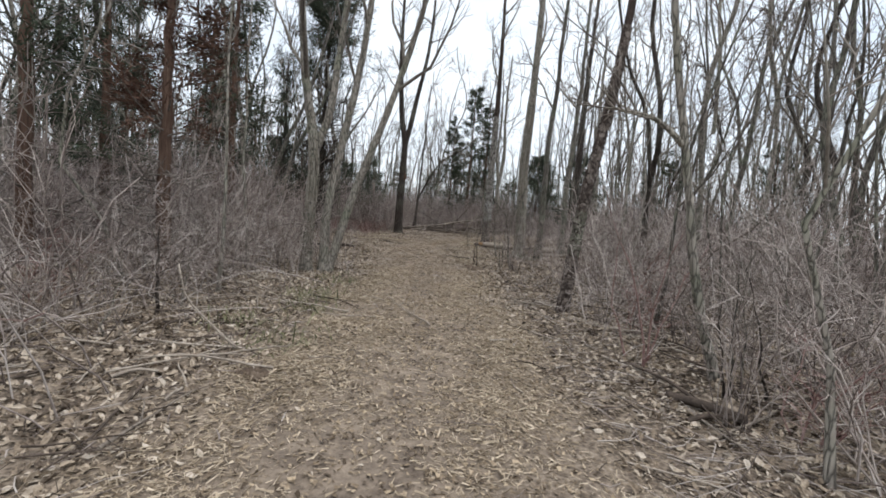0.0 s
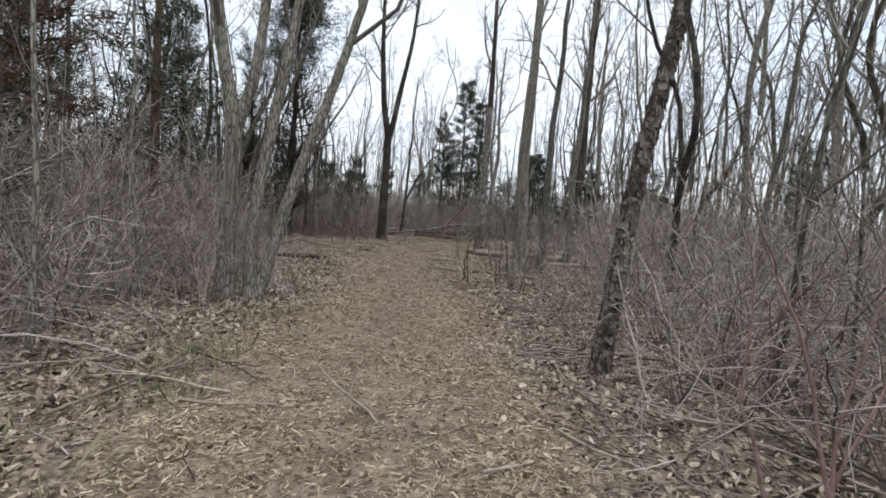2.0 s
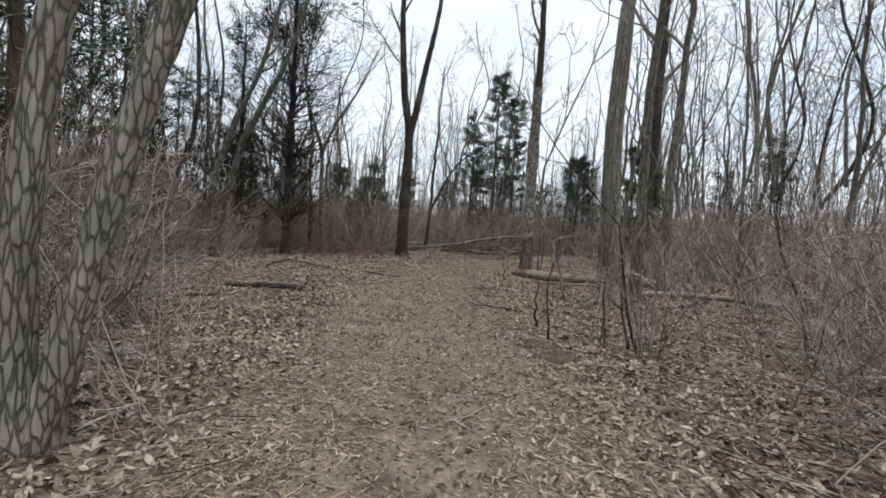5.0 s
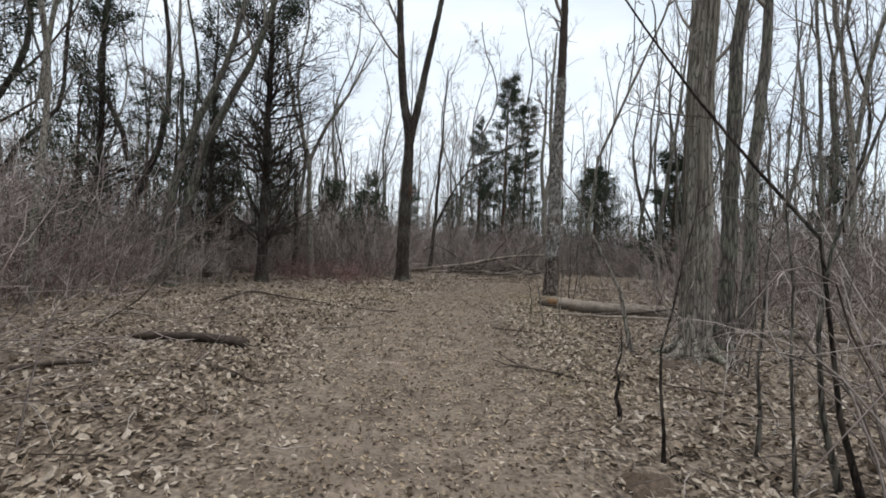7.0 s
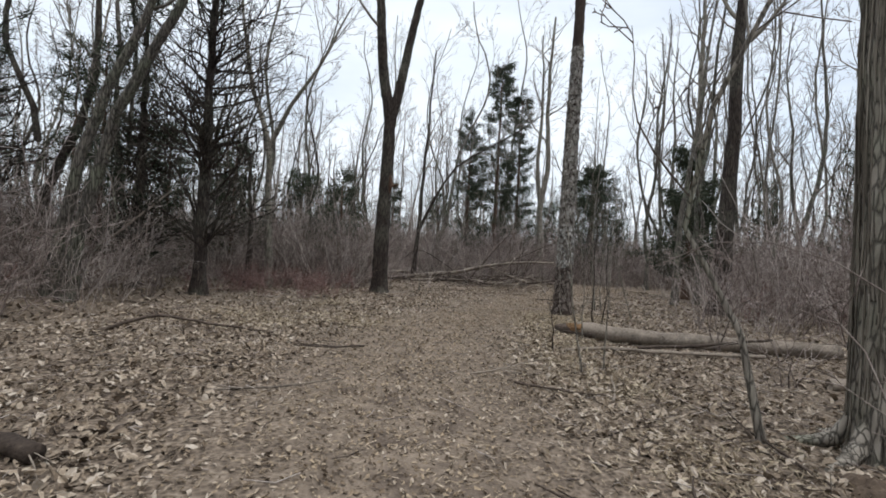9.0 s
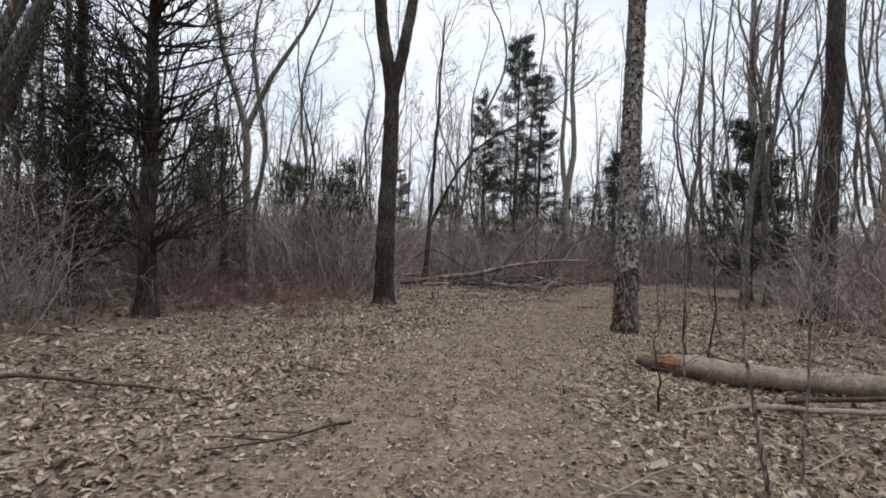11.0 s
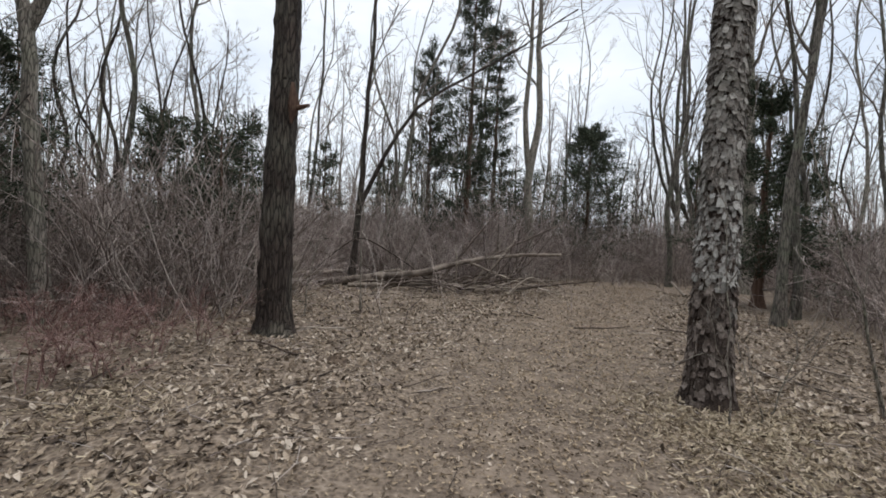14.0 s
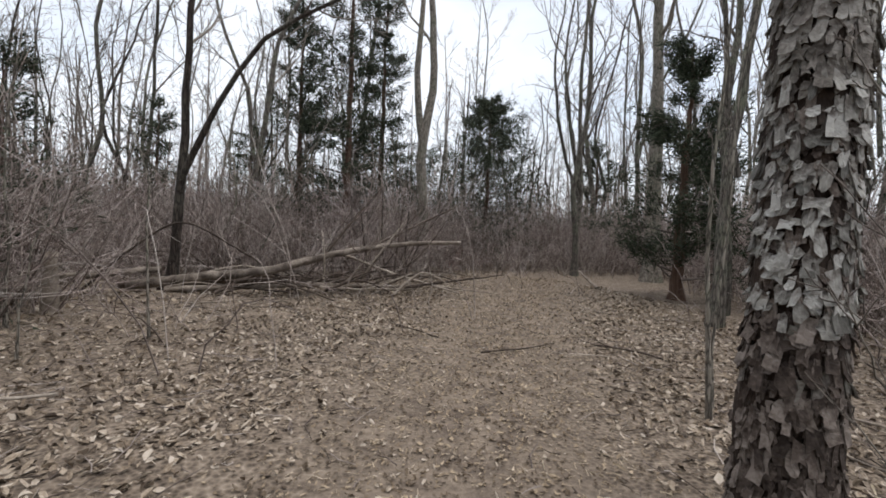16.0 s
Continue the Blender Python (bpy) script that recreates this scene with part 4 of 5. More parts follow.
bare_tree("sapling", "thin grey bare stem leaning in the brush", 4.23, 5.19, 0.016, [[(0.00, 0.00, 0.00), (-0.33, 0.00, 0.87), (-0.78, 0.00, 1.88)]], BARK_GREY, 4, 0.35, limb_len=0.8, twig_count=4, least=0.003, category="sapling")
bare_tree("sapling", "thin pale bare stem in the brush", 4.52, 5.24, 0.012, [[(0.00, 0.00, 0.00), (-0.25, 0.00, 0.78), (-0.55, 0.00, 1.54)]], BARK_PALE, 4, 0.35, limb_len=0.8, twig_count=4, least=0.003, category="sapling")
bare_tree("sapling", "thin grey bare stem in the brush", 2.76, 4.21, 0.013, [[(0.00, 0.00, 0.00), (-0.05, 0.00, 0.63), (-0.08, 0.00, 1.19)]], BARK_GREY, 4, 0.35, limb_len=0.8, twig_count=4, least=0.003, category="sapling")
bare_tree("sapling", "thin grey bare stem in the brush", 2.89, 4.26, 0.011, [[(0.00, 0.00, 0.00), (-0.03, 0.00, 0.62), (-0.17, 0.00, 1.32)]], BARK_GREY, 4, 0.35, limb_len=0.8, twig_count=4, least=0.003, category="sapling")
bare_tree("sapling", "thin dark bare stem in the brush", 2.68, 4.18, 0.011, [[(0.00, 0.00, 0.00), (-0.09, 0.00, 0.54), (-0.13, 0.00, 1.06)]], BARK_DARK, 4, 0.35, limb_len=0.8, twig_count=4, least=0.003, category="sapling")
bare_tree("sapling", "thin dark bare stem in the brush", 3.04, 4.13, 0.012, [[(0.00, 0.00, 0.00), (-0.16, 0.00, 0.66), (-0.35, 0.00, 1.25)]], BARK_DARK, 4, 0.35, limb_len=0.8, twig_count=4, least=0.003, category="sapling")
bare_tree("sapling", "thin pale bare stem in the brush", -3.19, 4.37, 0.012, [[(0.00, 0.00, 0.00), (0.09, 0.00, 0.40), (0.18, 0.00, 0.71)]], BARK_PALE, 4, 0.35, limb_len=0.8, twig_count=4, least=0.003, category="sapling")
bare_tree("sapling", "thin dark bare stem in the brush", -3.31, 5.38, 0.02, [[(0.00, 0.00, 0.00), (0.02, 0.00, 0.60), (0.03, 0.00, 1.10)]], BARK_DARK, 4, 0.35, limb_len=0.8, twig_count=4, least=0.003, category="sapling")
bare_tree("sapling", "thin pale bare stem in the brush", -3.27, 5.88, 0.013, [[(0.00, 0.00, 0.00), (0.02, 0.00, 0.41), (0.25, 0.00, 0.99)]], BARK_PALE, 4, 0.35, limb_len=0.8, twig_count=4, least=0.003, category="sapling")


def mound(label, x, y, r, h):
    """A low lumpy heap of bare earth."""
    v, q = [(0, 0, h)], []
    for i in range(1, 7):
        for j in range(18):
            a = j * math.pi / 9
            k = r * i / 6 * (1 + 0.25 * math.sin(3 * a + x) + rnd(-0.08, 0.08))
            v.append((k * math.cos(a), k * math.sin(a) * 0.7, h * math.cos(i / 6 * 1.6) + rnd(-0.03, 0.03) * (i < 6) - (0.03 if i == 6 else 0)))
    tr = [(0, 1 + j, 1 + (j + 1) % 18) for j in range(18)]
    q = [(1 + i * 18 + j, 19 + i * 18 + j, 19 + i * 18 + (j + 1) % 18, 1 + i * 18 + (j + 1) % 18) for i in range(5) for j in range(18)]
    ob = new("earth_mound", mesh_of("earth_mound", v, q, EARTH, tr))
    ob.location = (x, y, float(gh(x, y)))
    tagged(ob, label, "mound")


mound("low heap of dark bare earth among leaves", 0.9, 12.35, 0.24, 0.08)
mound("low heap of dark bare earth among leaves", 0.75, 13.0, 0.2, 0.07)
mound("small dark heap of earth on the trail's edge", -1.45, 3.7, 0.16, 0.05)
mound("dark earth heaped against the shaggy tree's roots", 2.2, 15.95, 0.25, 0.07)
mound("small dark clod of earth and leaves", -1.62, 25.4, 0.16, 0.06)

# loose sticks on the forest floor
STICKS = []
for i in range(7):
    t = Tubes()
    ln = rnd(0.5, 1.3)
    w = wander((-ln / 2, 0, 0.012), (1, 0, 0), ln, 6, 0.10, 0.0)
    w[:, 2] = 0.012 + np.abs(w[:, 2] - 0.012) * 0.6
    t.add(w, np.linspace(0.012, 0.005, 7), 5, 0.08, cap=True)
    for _ in range(i % 3):
        p, d = sprout(w, rnd(0.3, 0.7))
        t.add(wander(p, (d[0], rnd(-0.8, 0.8), 0.1), ln * 0.35, 3, 0.1, 0.0), [0.007, 0.006, 0.005, 0.003], 4)
    STICKS.append((t.mesh("stick", DEADWOOD), t.mesh("stick", DARKWOOD)))
n = 0
while n < 260:
    x, y = (rnd(-7, 7), rnd(1.2, 33)) if n > 120 else (rnd(-4.5, -1.8), rnd(2.2, 8.5)) if n % 2 else (rnd(1.4, 4.5), rnd(2.2, 9))
    if float(trail_far(x, y)) < 1.1 and rnd(0, 1) > 0.12:
        continue
    s = rnd(0.5, 1.25)
    ob = new("stick", STICKS[n % 7][n % 3 == 0])
    ob.matrix_world = pose(x, y, float(gh(x, y)) + 0.012, 0, rnd(-4, 4), rnd(0, 360)) @ Matrix.Diagonal((s, s, s, 1))
    tagged(ob, "dark wet stick on the leaves" if n % 3 == 0 else "grey dry stick on the leaves", "stick", "sticks on the forest floor")
    n += 1

# ---- the woods around: bare trees in a few shapes, set out many times ----
KINDS = []
for i in range(8):
    h = rnd(14, 18)
    lx, ly = rnd(-1.4, 1.4), rnd(-1, 1)
    st = [[(0, 0, 0), (lx * 0.15, ly * 0.15, h * 0.3), (lx * 0.5 + rnd(-0.2, 0.2), ly * 0.5, h * 0.6), (lx, ly, h)]]
    if i % 2:
        st.append([(lx * 0.14, ly * 0.14, h * 0.22), (lx * 0.2 - 0.6, ly * 0.3, h * 0.42), (lx - 1.5, ly + rnd(-0.6, 0.6), h * 0.92)])
    KINDS.append(bare_tree("tree", "tall thin bare grey tree in the woods", 0, -30 - 3 * i, rnd(0.065, 0.115), st, (BARK_GREY, BARK_DARK, BARK_PALE)[i % 3], 10 if i % 2 == 0 else 6, 0.2, limb_len=4.2, twig_depth=2, twig_count=7, group="bare trees of the woods", swing=0.75, least=0.0075, sub=2))
THIN = []
for i in range(5):
    h = rnd(5, 8)
    THIN.append(bare_tree("young_tree", "slim bare young tree in the brush", 3 * i, -60, rnd(0.022, 0.035), [[(0, 0, 0), (rnd(-0.3, 0.3), rnd(-0.3, 0.3), h * 0.5), (rnd(-0.9, 0.9), rnd(-0.9, 0.9), h)]],
                          (BARK_GREY, BARK_PALE)[i % 2], 6, 0.2, limb_len=1.9, twig_depth=2, twig_count=4, group="young trees in the brush", swing=0.3, least=0.006))

SETPOINTS = [(o.location.x, o.location.y) for o in scene.objects if o.parent is None and o.type == "EMPTY"]


def brush_room(x, y):
    """How thickly brush stands at a place, 0 to 1."""
    d = float(trail_far(x, y))
    if y > 36.2:
        return 1.0 if d > 1.0 or y > 37.6 else 0.25
    side = x - trail_x(min(y, 35.0))
    if d < 1.9:
        return 0.0
    if y < 6.5:
        return min(0.85 if side > 0 else 0.55, max(0.0, (d - 2.0) / 2.4))
    if y < 14:
        return min(1.0, (d - 1.9) / 1.6) if side > 0 else min(1.0, max(0.0, (d - 2.3) / 1.6))
    if y < 25.5:
        if side < 0:
            return 0.0 if x > -7.2 + 0.05 * (y - 14) else 0.8
        return 0.03 if x < 5.2 + 0.06 * max(0.0, y - 14) else 0.5
    if -3.4 < x < 5 and y < 34.2 and side < 0:
        return 0.05
    if side < 0:
        edge = 27.6 if x < -3 else 27.6 + (x + 3) * 1.05
        return 0.75 if y > edge else 0.03
    return min(1.0, max(0.0, (d - 3.9) / 2.0))


def woods():
    n, tries = 0, 0
    done = list(SETPOINTS)
    while n < 196 and tries < 9000:
        tries += 1
        y = rnd(2, 66)
        x = rnd(-1, 1) * (10 + 0.62 * y)
        d = float(trail_far(x, y))
        if d < (7.0 if y < 14 else 5.5 if y < 27 else 5.0) or (14 < y < 24 and -7.5 < x < 4) or (26 < y < 34 and -6 < x < 6):
            continue
        if min(math.hypot(x - a, y - b) for a, b in done) < 1.3:
            continue
        s = rnd(0.75, 1.2)
        m = pose(x, y, float(gh(x, y)) - 0.05, rnd(-4, 4), rnd(-4, 4), rnd(0, 360)) @ Matrix.Diagonal((s, s, s * rnd(0.9, 1.1), 1))
        copy_thing(KINDS[n % 8], m)
        done.append((x, y))
        n += 1
    n = 0
    while n < 150:
        y = rnd(2, 45)
        x = rnd(-1, 1) * (9 + 0.5 * y)
        if float(trail_far(x, y)) < 2.6 or rnd(0, 1) > brush_room(x, y) or min(math.hypot(x - a, y - b) for a, b in done) < 0.6:
            continue
        s = rnd(0.7, 1.25)
        copy_thing(THIN[n % 5], pose(x, y, float(gh(x, y)) - 0.03, rnd(-9, 9), rnd(-9, 9), rnd(0, 360)) @ Matrix.Diagonal((s, s, s, 1)))
        done.append((x, y))
        n += 1


woods()


# ---- brush ----
def shrub_lines(stems, height, twigs, wide, thick=0.008, depth=1, sides=3, least=0.0035):
    t = Tubes()
    for _ in range(stems):
        a = rnd(0, 2 * math.pi)
        rr = rnd(0.0, wide * 0.4)
        h = height * rnd(0.4, 1.0)
        ln = wander((math.cos(a) * rr, math.sin(a) * rr, -0.05), (math.cos(a) * rnd(-0.2, 0.8), math.sin(a) * rnd(-0.2, 0.8), 1.0), h, 5, 0.22, 0.02)
        r = thick * rnd(0.6, 1.4)
        t.add(ln, np.linspace(r, least, 6), sides)
        branch_out(t, ln, r * 0.9, h * 0.42, twigs, depth, 0.15, 1.05, 0.04, least, 2)
    return t


def cane(t, x, y, a, ln, h, r, twigs, end=0.0):
    """One cane that rises from the ground and arches over, with a few side twigs."""
    s = np.linspace(0, 1, 8)
    side = rnd(-0.25, 0.25) * ln
    out, up = ln * s ** 1.25, h * np.sin(s * rnd(1.9, 2.9)) + end * s
    bow = side * s ** 2
    ln3 = np.stack([x + out * math.cos(a) - bow * math.sin(a), y + out * math.sin(a) + bow * math.cos(a), up - 0.03], -1)
    ln3[1:] += RNG.normal(0, 0.022, (7, 3))
    t.add(ln3, np.linspace(r, 0.003, 8), 3)
    branch_out(t, ln3, r * 0.8, ln * 0.35, twigs, 0, 0.25, 1.0, 0.03, 0.003)


def shrub_thing(i):
    """A shrub of several stems, each with its twigs."""
    base = tagged(new("shrub"), "leafless reddish twiggy shrub" if i == 3 else "leafless grey-brown twiggy shrub", "shrub", "bare shrubs beside the trail")
    for k in range(7):
        if i in (1, 4) and k > 1:
            t = Tubes()
            for _ in range(2):
                cane(t, rnd(-0.15, 0.15), rnd(-0.15, 0.15), rnd(0, 6.28), rnd(0.9, 2.0), rnd(0.7, 1.5), rnd(0.006, 0.011), 6)
            part("stem", t.mesh("stem", CANE), base, "arching pale cane")
            continue
        part("stem", shrub_lines(1, (2.3, 1.8, 2.6, 1.5, 2.0)[i], 9, 1.1, 0.009, 1, 3, 0.004).mesh("stem", BRUSH_RED if i == 3 else BRUSH), base)
    return base


SHRUBS = [shrub_thing(i) for i in range(5)]


def brush():
    n, tries = 0, 0
    while n < 205 and tries < 20000:
        tries += 1
        x, y = rnd(-11, 12), rnd(1.5, 37)
        if rnd(0, 1) > brush_room(x, y):
            continue
        s = rnd(0.7, 1.15)
        copy_thing(SHRUBS[n % 5], pose(x, y, float(gh(x, y)), 0, 0, rnd(0, 360)) @ Matrix.Diagonal((s, s, s * rnd(0.8, 1.15), 1)))
        n += 1
    for x, y in ((-3.3, 9.3), (-2.9, 10.1), (-2.1, 10.3), (-3.6, 10.2), (-2.9, 9.1)):
        tagged(copy_thing(SHRUBS[n % 3], pose(x, y, float(gh(x, y)), 0, 0, rnd(0, 360)) @ Matrix.Diagonal((0.8, 0.8, 0.85, 1))), "leafless grey-brown shrub round the clump's foot")
        n += 1
    for k, (x, y) in enumerate(((2.9, 3.3), (3.5, 4.1), (3.1, 5.6), (4.2, 3.2), (4.0, 5.0), (2.7, 6.3), (3.4, 6.6), (4.8, 4.2), (2.75, 2.6), (-4.3, 4.6), (-4.9, 5.6), (-3.9, 6.2), (-5.2, 4.2), (-3.6, 7.6))):
        copy_thing(SHRUBS[(k * 3 + 3) % 5], pose(x, y, float(gh(x, y)), 0, 0, rnd(0, 360)) @ Matrix.Diagonal((1, 1, rnd(0.65, 0.95), 1)))
    for k in range(30):
        x, y = rnd(-7.0, -3.4), rnd(24.0, 28.0)
        tagged(copy_thing(SHRUBS[3], pose(x, y, float(gh(x, y)), 0, 0, rnd(0, 360)) @ Matrix.Diagonal((0.75, 0.75, rnd(0.4, 0.75), 1))), "low reddish leafless shrub at the clearing's edge")
    # thicker brush farther in, past counting
    near_kinds = [shrub_lines(7, h, 4, 2.4, 0.012, 0, 3, 0.006) for h in (3.1, 2.7, 3.5, 2.4)]
    far_kinds = [shrub_lines(7, h, 7, 3.8, 0.024, 0, 3, 0.014) for h in (3.4, 4.4, 3.9, 5.2)]
    vs, qs, off = [], [], 0
    for kinds, count, lo, hi, left, right in ((near_kinds, 430, 3, 42, -26, 26), (near_kinds, 560, 27, 41, -17, 18), (near_kinds, 60, 27.4, 31, -9, -4.0), (near_kinds, 110, 16, 28, -16, -8), (near_kinds, 100, 8, 30, 5.5, 18), (near_kinds, 70, 10, 16.5, -14, -5), (far_kinds, 520, 39, 85, -62, 62)):
        kv = [(np.concatenate(k.v), np.concatenate(k.q)) for k in kinds]
        n, tries = 0, 0
        while n < count and tries < 60000:
            tries += 1
            y = rnd(lo, hi)
            x = rnd(left, right)
            if abs(x) > 11 + 0.62 * y:
                continue
            room = brush_room(x, y) if y < 40 else 1.0
            if rnd(0, 1) > room or (y < 36.2 and trail_far(x, y) < 3.0):
                continue
            v, q = kv[n % 4]
            a, s = rnd(0, 6.28), rnd(0.75, 1.15)
            c, sn = math.cos(a) * s, math.sin(a) * s
            w = np.stack([v[:, 0] * c - v[:, 1] * sn + x, v[:, 0] * sn + v[:, 1] * c + y, v[:, 2] * s + float(gh(x, y))], -1)
            vs.append(w)
            qs.append(q + off)
            off += len(v)
            n += 1
    tagged(new("brush", mesh_of("brush", np.concatenate(vs), np.concatenate(qs), BRUSH)), "dense leafless grey-brown brush filling the woods", "brush", kind="stuff")


brush()


def tangle():
    """Low arching canes and dead stems woven over the forest floor beside the trail."""
    t = Tubes()
    n = 0
    while n < 1250:
        x, y = (rnd(-8.5, -1.9), rnd(1.8, 13.5)) if int(n) % 3 < 2 else (rnd(1.6, 8), rnd(1.8, 15))
        d = float(trail_far(x, y))
        if rnd(0, 1) > (d - (1.9 if x < 0 else 2.1)) / 1.8:
            n += 0.1
            continue
        a = rnd(0, 6.28)
        if math.cos(a) * x < 0 and d < 2.7:
            a += 3.14
        cane(t, x, y, a, rnd(0.7, 2.2), rnd(0.06, 0.75) if rnd(0, 1) < 0.7 else rnd(0.5, 1.3), rnd(0.004, 0.0095), 3, rnd(0, 0.3))
        n += 1
    n = 0
    while n < 520:
        x, y = (rnd(-13, -6.6), rnd(13, 27)) if n % 3 == 0 else (rnd(3.2, 11), rnd(13, 33)) if n % 3 == 1 else (rnd(-10, 9), rnd(27.5, 37))
        if rnd(0, 1) > brush_room(x, y) + 0.05:
            n += 0.1
            continue
        cane(t, x, y, rnd(0, 6.28), rnd(0.8, 2.4), rnd(0.3, 1.7), rnd(0.006, 0.012), 3, rnd(0, 0.3))
        n += 1
    ob = new("cane_tangle", t.mesh("cane_tangle", CANE))
    tagged(ob, "tangled arching grey-brown canes over the forest floor", "brush", kind="stuff")


tangle()


def thicket():
    """The tall close thicket of upright stems at the back of the clearing and along the woods."""
    kinds = [shrub_lines(9, h, 7, 1.6, 0.011, 1, 3, 0.0055) for h in (3.6, 3.0, 4.0, 2.7)]
    kv = [(np.concatenate(k.v), np.concatenate(k.q)) for k in kinds]
    vs, qs, off = [], [], 0
    for count, left, right, lo, hi in ((170, -12, 3, 28.5, 41), (150, 1, 22, 34.5, 44), (90, 6, 17, 22, 36), (80, -17, -7.5, 15, 29), (50, -13, -5.0, 8, 15), (20, 5.5, 14, 8, 22), (60, -20, 24, 41, 50)):
        n, tries = 0, 0
        while n < count and tries < 5000:
            tries += 1
            x, y = rnd(left, right), rnd(lo, hi)
            if (y < 37.5 and float(trail_far(x, y)) < 3.2) or (y < 40 and rnd(0, 1) > brush_room(x, y) * 1.2):
                continue
            v, q = kv[n % 4]
            a, s = rnd(0, 6.28), rnd(0.75, 1.1)
            c, sn = math.cos(a) * s, math.sin(a) * s
            vs.append(np.stack([v[:, 0] * c - v[:, 1] * sn + x, v[:, 0] * sn + v[:, 1] * c + y, v[:, 2] * s + float(gh(x, y))], -1))
            qs.append(q + off)
            off += len(v)
            n += 1
    tagged(new("thicket", mesh_of("thicket", np.concatenate(vs), np.concatenate(qs), THICKET)), "tall close thicket of bare brown stems", "brush", kind="stuff")


thicket()


def far_woods():
    t = Tubes()
    for _ in range(460):
        y = rnd(52, 130)
        x = rnd(-1, 1) * (0.9 * y + 15)
        h = rnd(9, 16)
        ln = wander((x, y, 0), (rnd(-0.1, 0.1), 0, 1), h, 5, 0.05, 0.05)
        r = rnd(0.08, 0.2)
        t.add(ln, np.linspace(r, 0.03, 6), 3)
        branch_out(t, ln, r * 0.4, 3.6, 16, 1, 0.05, 0.9, 0.08, 0.014, 3)
    tagged(new("far_woods", t.mesh("far_woods", TWIG)), "bare grey woods in the distance", "woods", kind="stuff")


far_woods()
for k in KINDS + THIN + SHRUBS:
    for o in (*k.children_recursive, k):
        bpy.data.objects.remove(o)


# ---- shaggy and flaking bark ----
def plate_shape(w, h, curl):
    """A curled bark plate: across, out, up; its foot and edges stand off the trunk."""
    wid = [rnd(0.75, 1.1), rnd(0.85, 1.15), rnd(0.8, 1.15), rnd(0.5, 1.05)]
    v = []
    skew = rnd(-0.25, 0.25)
    for i, k in enumerate(wid):
        for j in (-0.5, 0.0, 0.5):
            out = 0.006 + curl * (i / 3) ** 1.6 + (0.35 * curl if j else 0) * rnd(0.2, 1)
            v.append((j * w * k * rnd(0.65, 1.25) + skew * w * i / 3, -out, h * (0.5 - i / 3) + rnd(-0.17, 0.17) * h))
    q = [(3 * i + j, 3 * i + j + 3, 3 * i + j + 4, 3 * i + j + 1) for i in range(3) for j in range(2)]
    ring = [0, 3, 6, 9, 10, 11, 8, 5, 2, 1]
    b = len(v)
    v += [(v[r][0] * 0.9, min(0.0, v[r][1] + 0.010), v[r][2] * 0.94) for r in ring]
    q += [(ring[i], b + i, b + (i + 1) % 10, ring[(i + 1) % 10])[::-1] for i in range(10)]
    return np.array(v), np.array(q)


def bark_plates(tree, r, stem, w, h, lo, hi, single_lo, single_hi, lift=1.0, old_to=0.95, single=None, upper=None, gaps=0.16):
    """Sheathes a stem in plates: single ones between two heights, the rest joined."""
    trunk = [o for o in tree.children if o.name.startswith("trunk")][0]
    line = smooth_line(stem, 120)
    radii = trunk_radii(line, r, 0.25, 0.45)
    shapes = [plate_shape(w, h, c * lift) for c in (0.012, 0.018, 0.008, 0.022, 0.014, 0.009, 0.016, 0.005)]
    meshes = [mesh_of("bark_plate", v, q, single or BARK_FLAKE, smooth=False) for v, q in shapes]
    upper = upper or BARK_FLAKES_JOINED
    rest = {upper: ([], []), BARK_FLAKE_OLD: ([], [])}
    n, k = 0, 0
    z = lo
    while z < hi:
        i = int(np.clip(np.searchsorted(line[:, 2], z), 0, 119))
        rad = radii[i] * 1.02
        around = max(5, int(2 * math.pi * rad / (w * 0.82)))
        for a in range(around):
            th = (a + 0.5 * (k % 2) + rnd(-0.22, 0.22)) * 2 * math.pi / around
            m = pose(line[i, 0] + rad * math.cos(th), line[i, 1] + rad * math.sin(th), z + rnd(-0.55, 0.55) * h, rnd(-4, 2), rnd(-18, 18), math.degrees(th) + 90) @ Matrix.Diagonal((rnd(0.5, 1.35), 1, rnd(0.5, 1.6), 1))
            if rnd(0, 1) < gaps:
                continue
            kind = int(rnd(0, 8))
            if single_lo < z < single_hi and n < 300:
                ob = new("bark_plate", meshes[kind])
                ob.parent = trunk
                ob.matrix_local = m
                n += 1
            else:
                v, q = shapes[kind]
                mm = np.array(m)
                vs, qs = rest[BARK_FLAKE_OLD if z + rnd(-0.5, 0.5) < old_to else upper]
                qs.append(q + len(v) * len(vs))
                vs.append(v @ mm[:3, :3].T + mm[:3, 3])
        z += h * 0.66
        k += 1
    for mat, (vs, qs) in rest.items():
        if not vs:
            continue
        ob = new("flaking_bark", mesh_of("flaking_bark", np.concatenate(vs), np.concatenate(qs), mat, smooth=False))
        ob.parent = trunk
        tagged(ob, "dark old bark plates" if mat is BARK_FLAKE_OLD else "curled grey bark plates", kind="stuff")


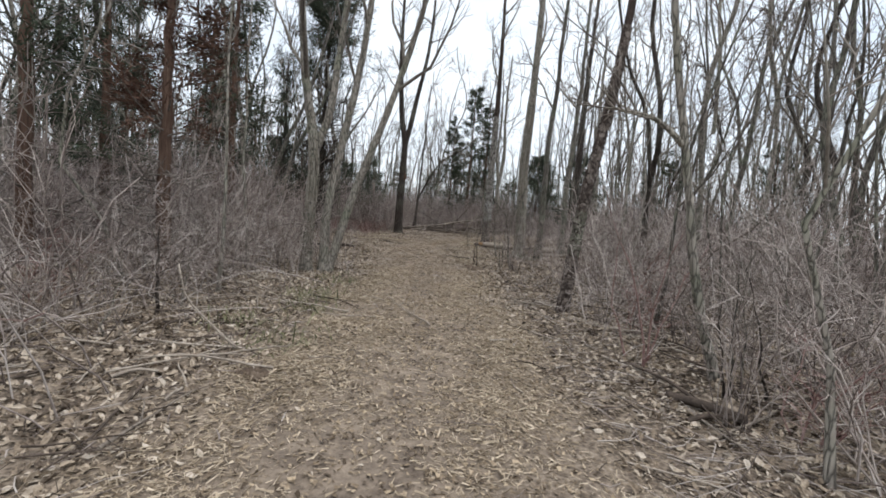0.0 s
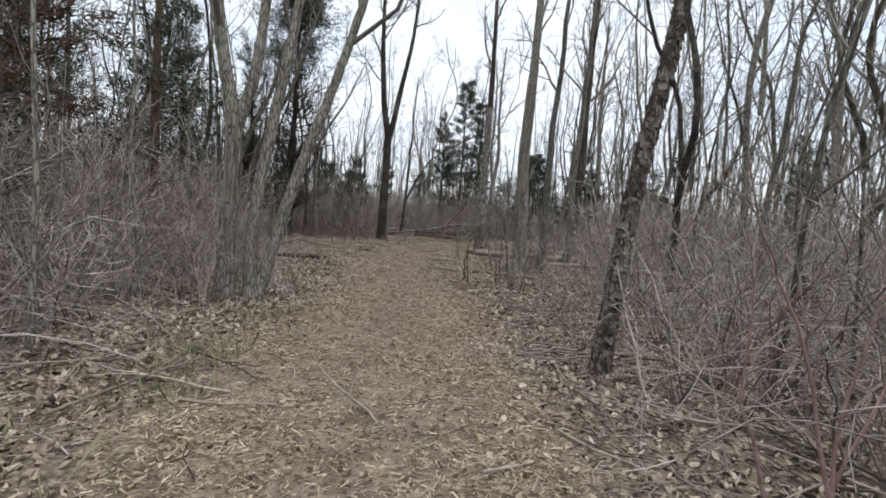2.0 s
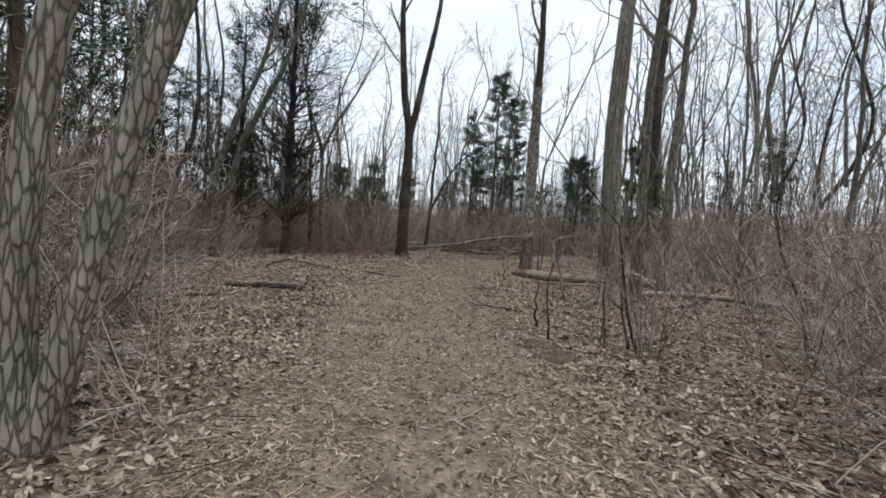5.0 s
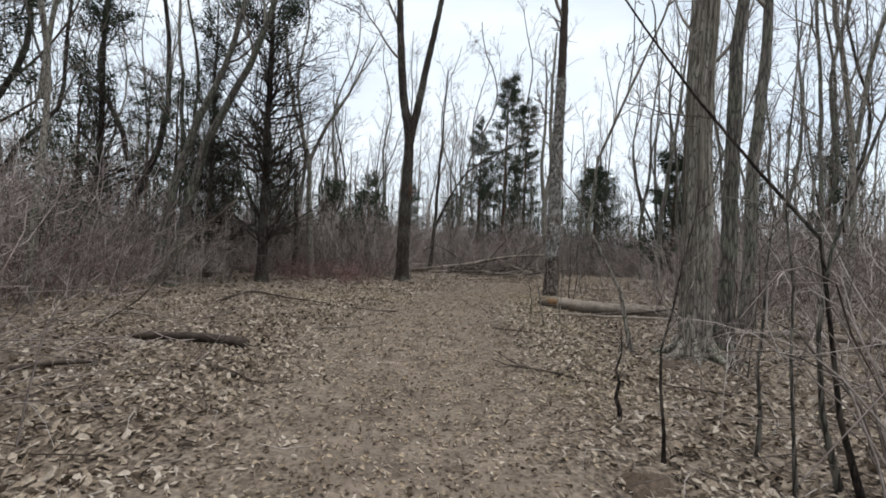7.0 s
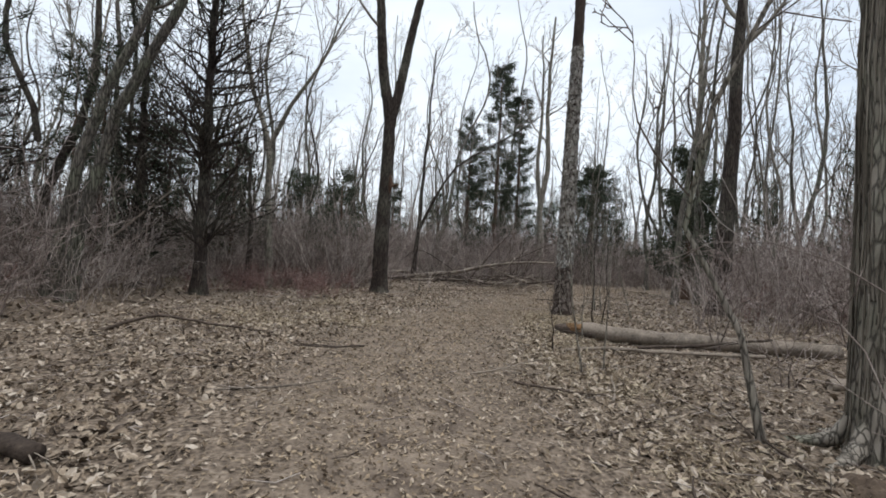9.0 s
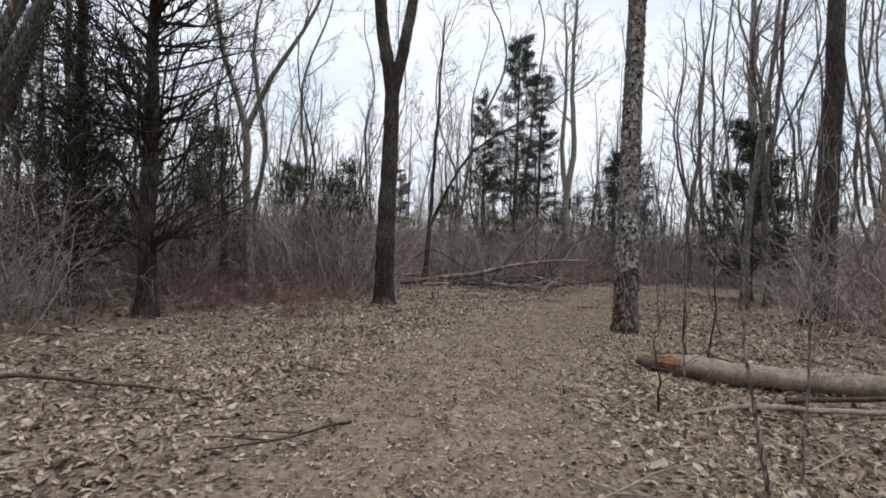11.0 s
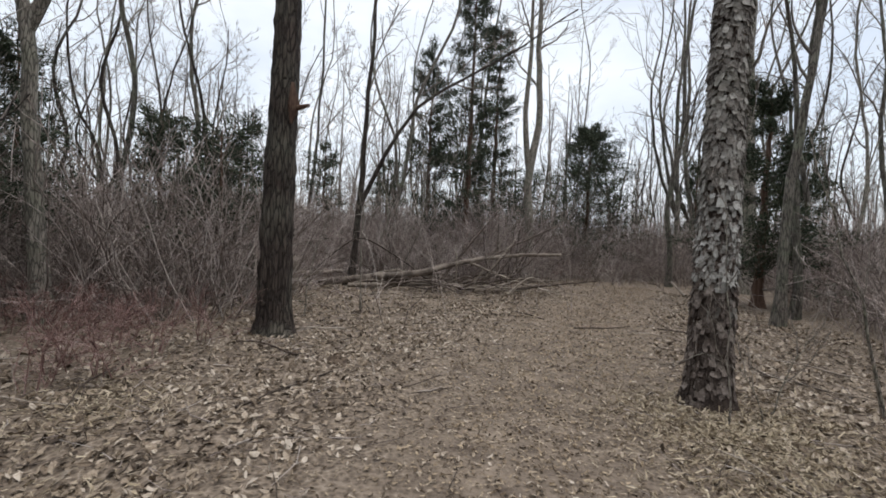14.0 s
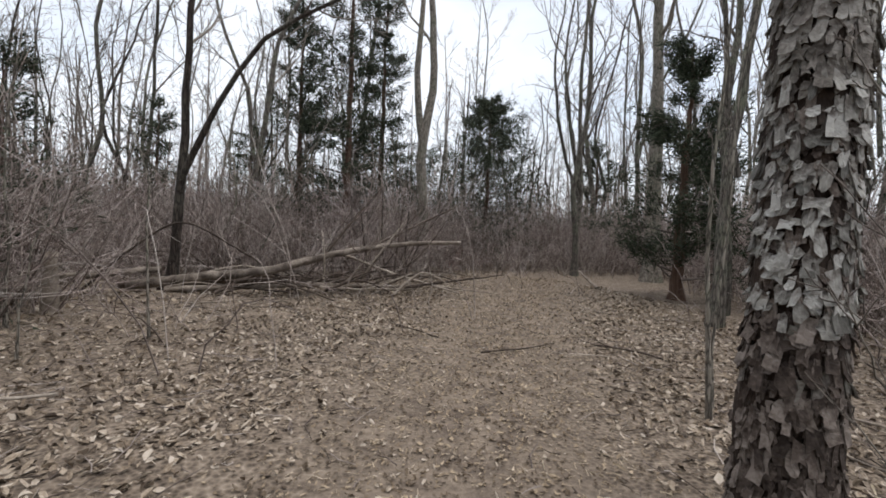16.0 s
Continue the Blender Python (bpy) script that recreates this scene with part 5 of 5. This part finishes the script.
bark_plates(flaky, 0.195, [(0, 0, 0), (0.0, 0, 2.0), (0.0, 0, 4.0), (0.03, 0, 7.0), (-0.1, 0, 14)], 0.054, 0.076, 0.05, 6.5, 1.25, 2.5, 1.25, old_to=1.35, gaps=0.34)
bark_plates(flaky, 0.192, [(0, 0, 0), (0.0, 0, 2.0), (0.0, 0, 4.0), (0.03, 0, 7.0), (-0.1, 0, 14)], 0.034, 0.052, 0.05, 6.5, 9, 9, 0.5, old_to=1.9, gaps=0.35)
bark_plates(lean_tree, 0.088, [(0, 0, 0), (0.18, 0, 1.9), (0.42, 0, 3.4), (0.75, 0.1, 6.5), (1.0, 0.2, 11)], 0.045, 0.055, 0.05, 4.5, 1.0, 1.7, 0.4, old_to=2.6, single=BARK_FLAKE_DARK, upper=BARK_FLAKE_OLD, gaps=0.15)


def shaggy(tree, r, line, hi, count):
    """Loose vertical bark strips hugging a trunk."""
    t = Tubes()
    line = smooth_line(line, 60)
    radii = trunk_radii(line, r, 0.25, 0.45)
    for _ in range(count):
        z0, ln, th = rnd(-0.05, hi), rnd(0.3, 1.1), rnd(0, 6.28)
        pts = []
        for k in range(5):
            z = z0 + ln * k / 4
            i = int(np.clip(np.searchsorted(line[:, 2], z), 0, 59))
            rad = radii[i] + 0.002 + (0.018 * rnd(0.2, 1) if k in (0, 4) else 0.004)
            a = th + rnd(-0.05, 0.05)
            pts.append((line[i, 0] + rad * math.cos(a), line[i, 1] + rad * math.sin(a), z))
        t.add(pts, [0.004, 0.009, 0.010, 0.008, 0.003], 3)
    trunk = [o for o in tree.children if o.name.startswith("trunk")][0]
    tagged(part("shaggy_bark", t.mesh("shaggy_bark", BARK_STRIPS), trunk, "loose shaggy bark strips"), kind="stuff")


shaggy(fat, 0.188, [(0, 0, 0), (-0.05, 0, 2.0), (-0.1, 0, 3.4), (-0.05, 0, 5.0), (0.1, 0.2, 14)], 5.0, 420)
shaggy(clump, 0.124, [(-0.22, 0, 0), (-0.2, 0, 1.0), (-0.17, 0, 2.6), (-0.36, 0, 3.6), (-0.8, 0.2, 9)], 2.5, 120)

for a in (20, 85, 150, 205, 250, 300, 340):
    t = Tubes()
    c, d = math.cos(radians(a)), math.sin(radians(a))
    ll = rnd(0.35, 0.6)
    t.add([(c * 0.16, d * 0.16, 0.32), (c * 0.25, d * 0.25, 0.15), (c * 0.38, d * 0.38, 0.08), (c * (0.3 + ll), d * (0.3 + ll), 0.0)], [0.05, 0.065, 0.05, 0.015], 8, 0.08)
    part("root", t.mesh("root", BARK_PALE), fat)
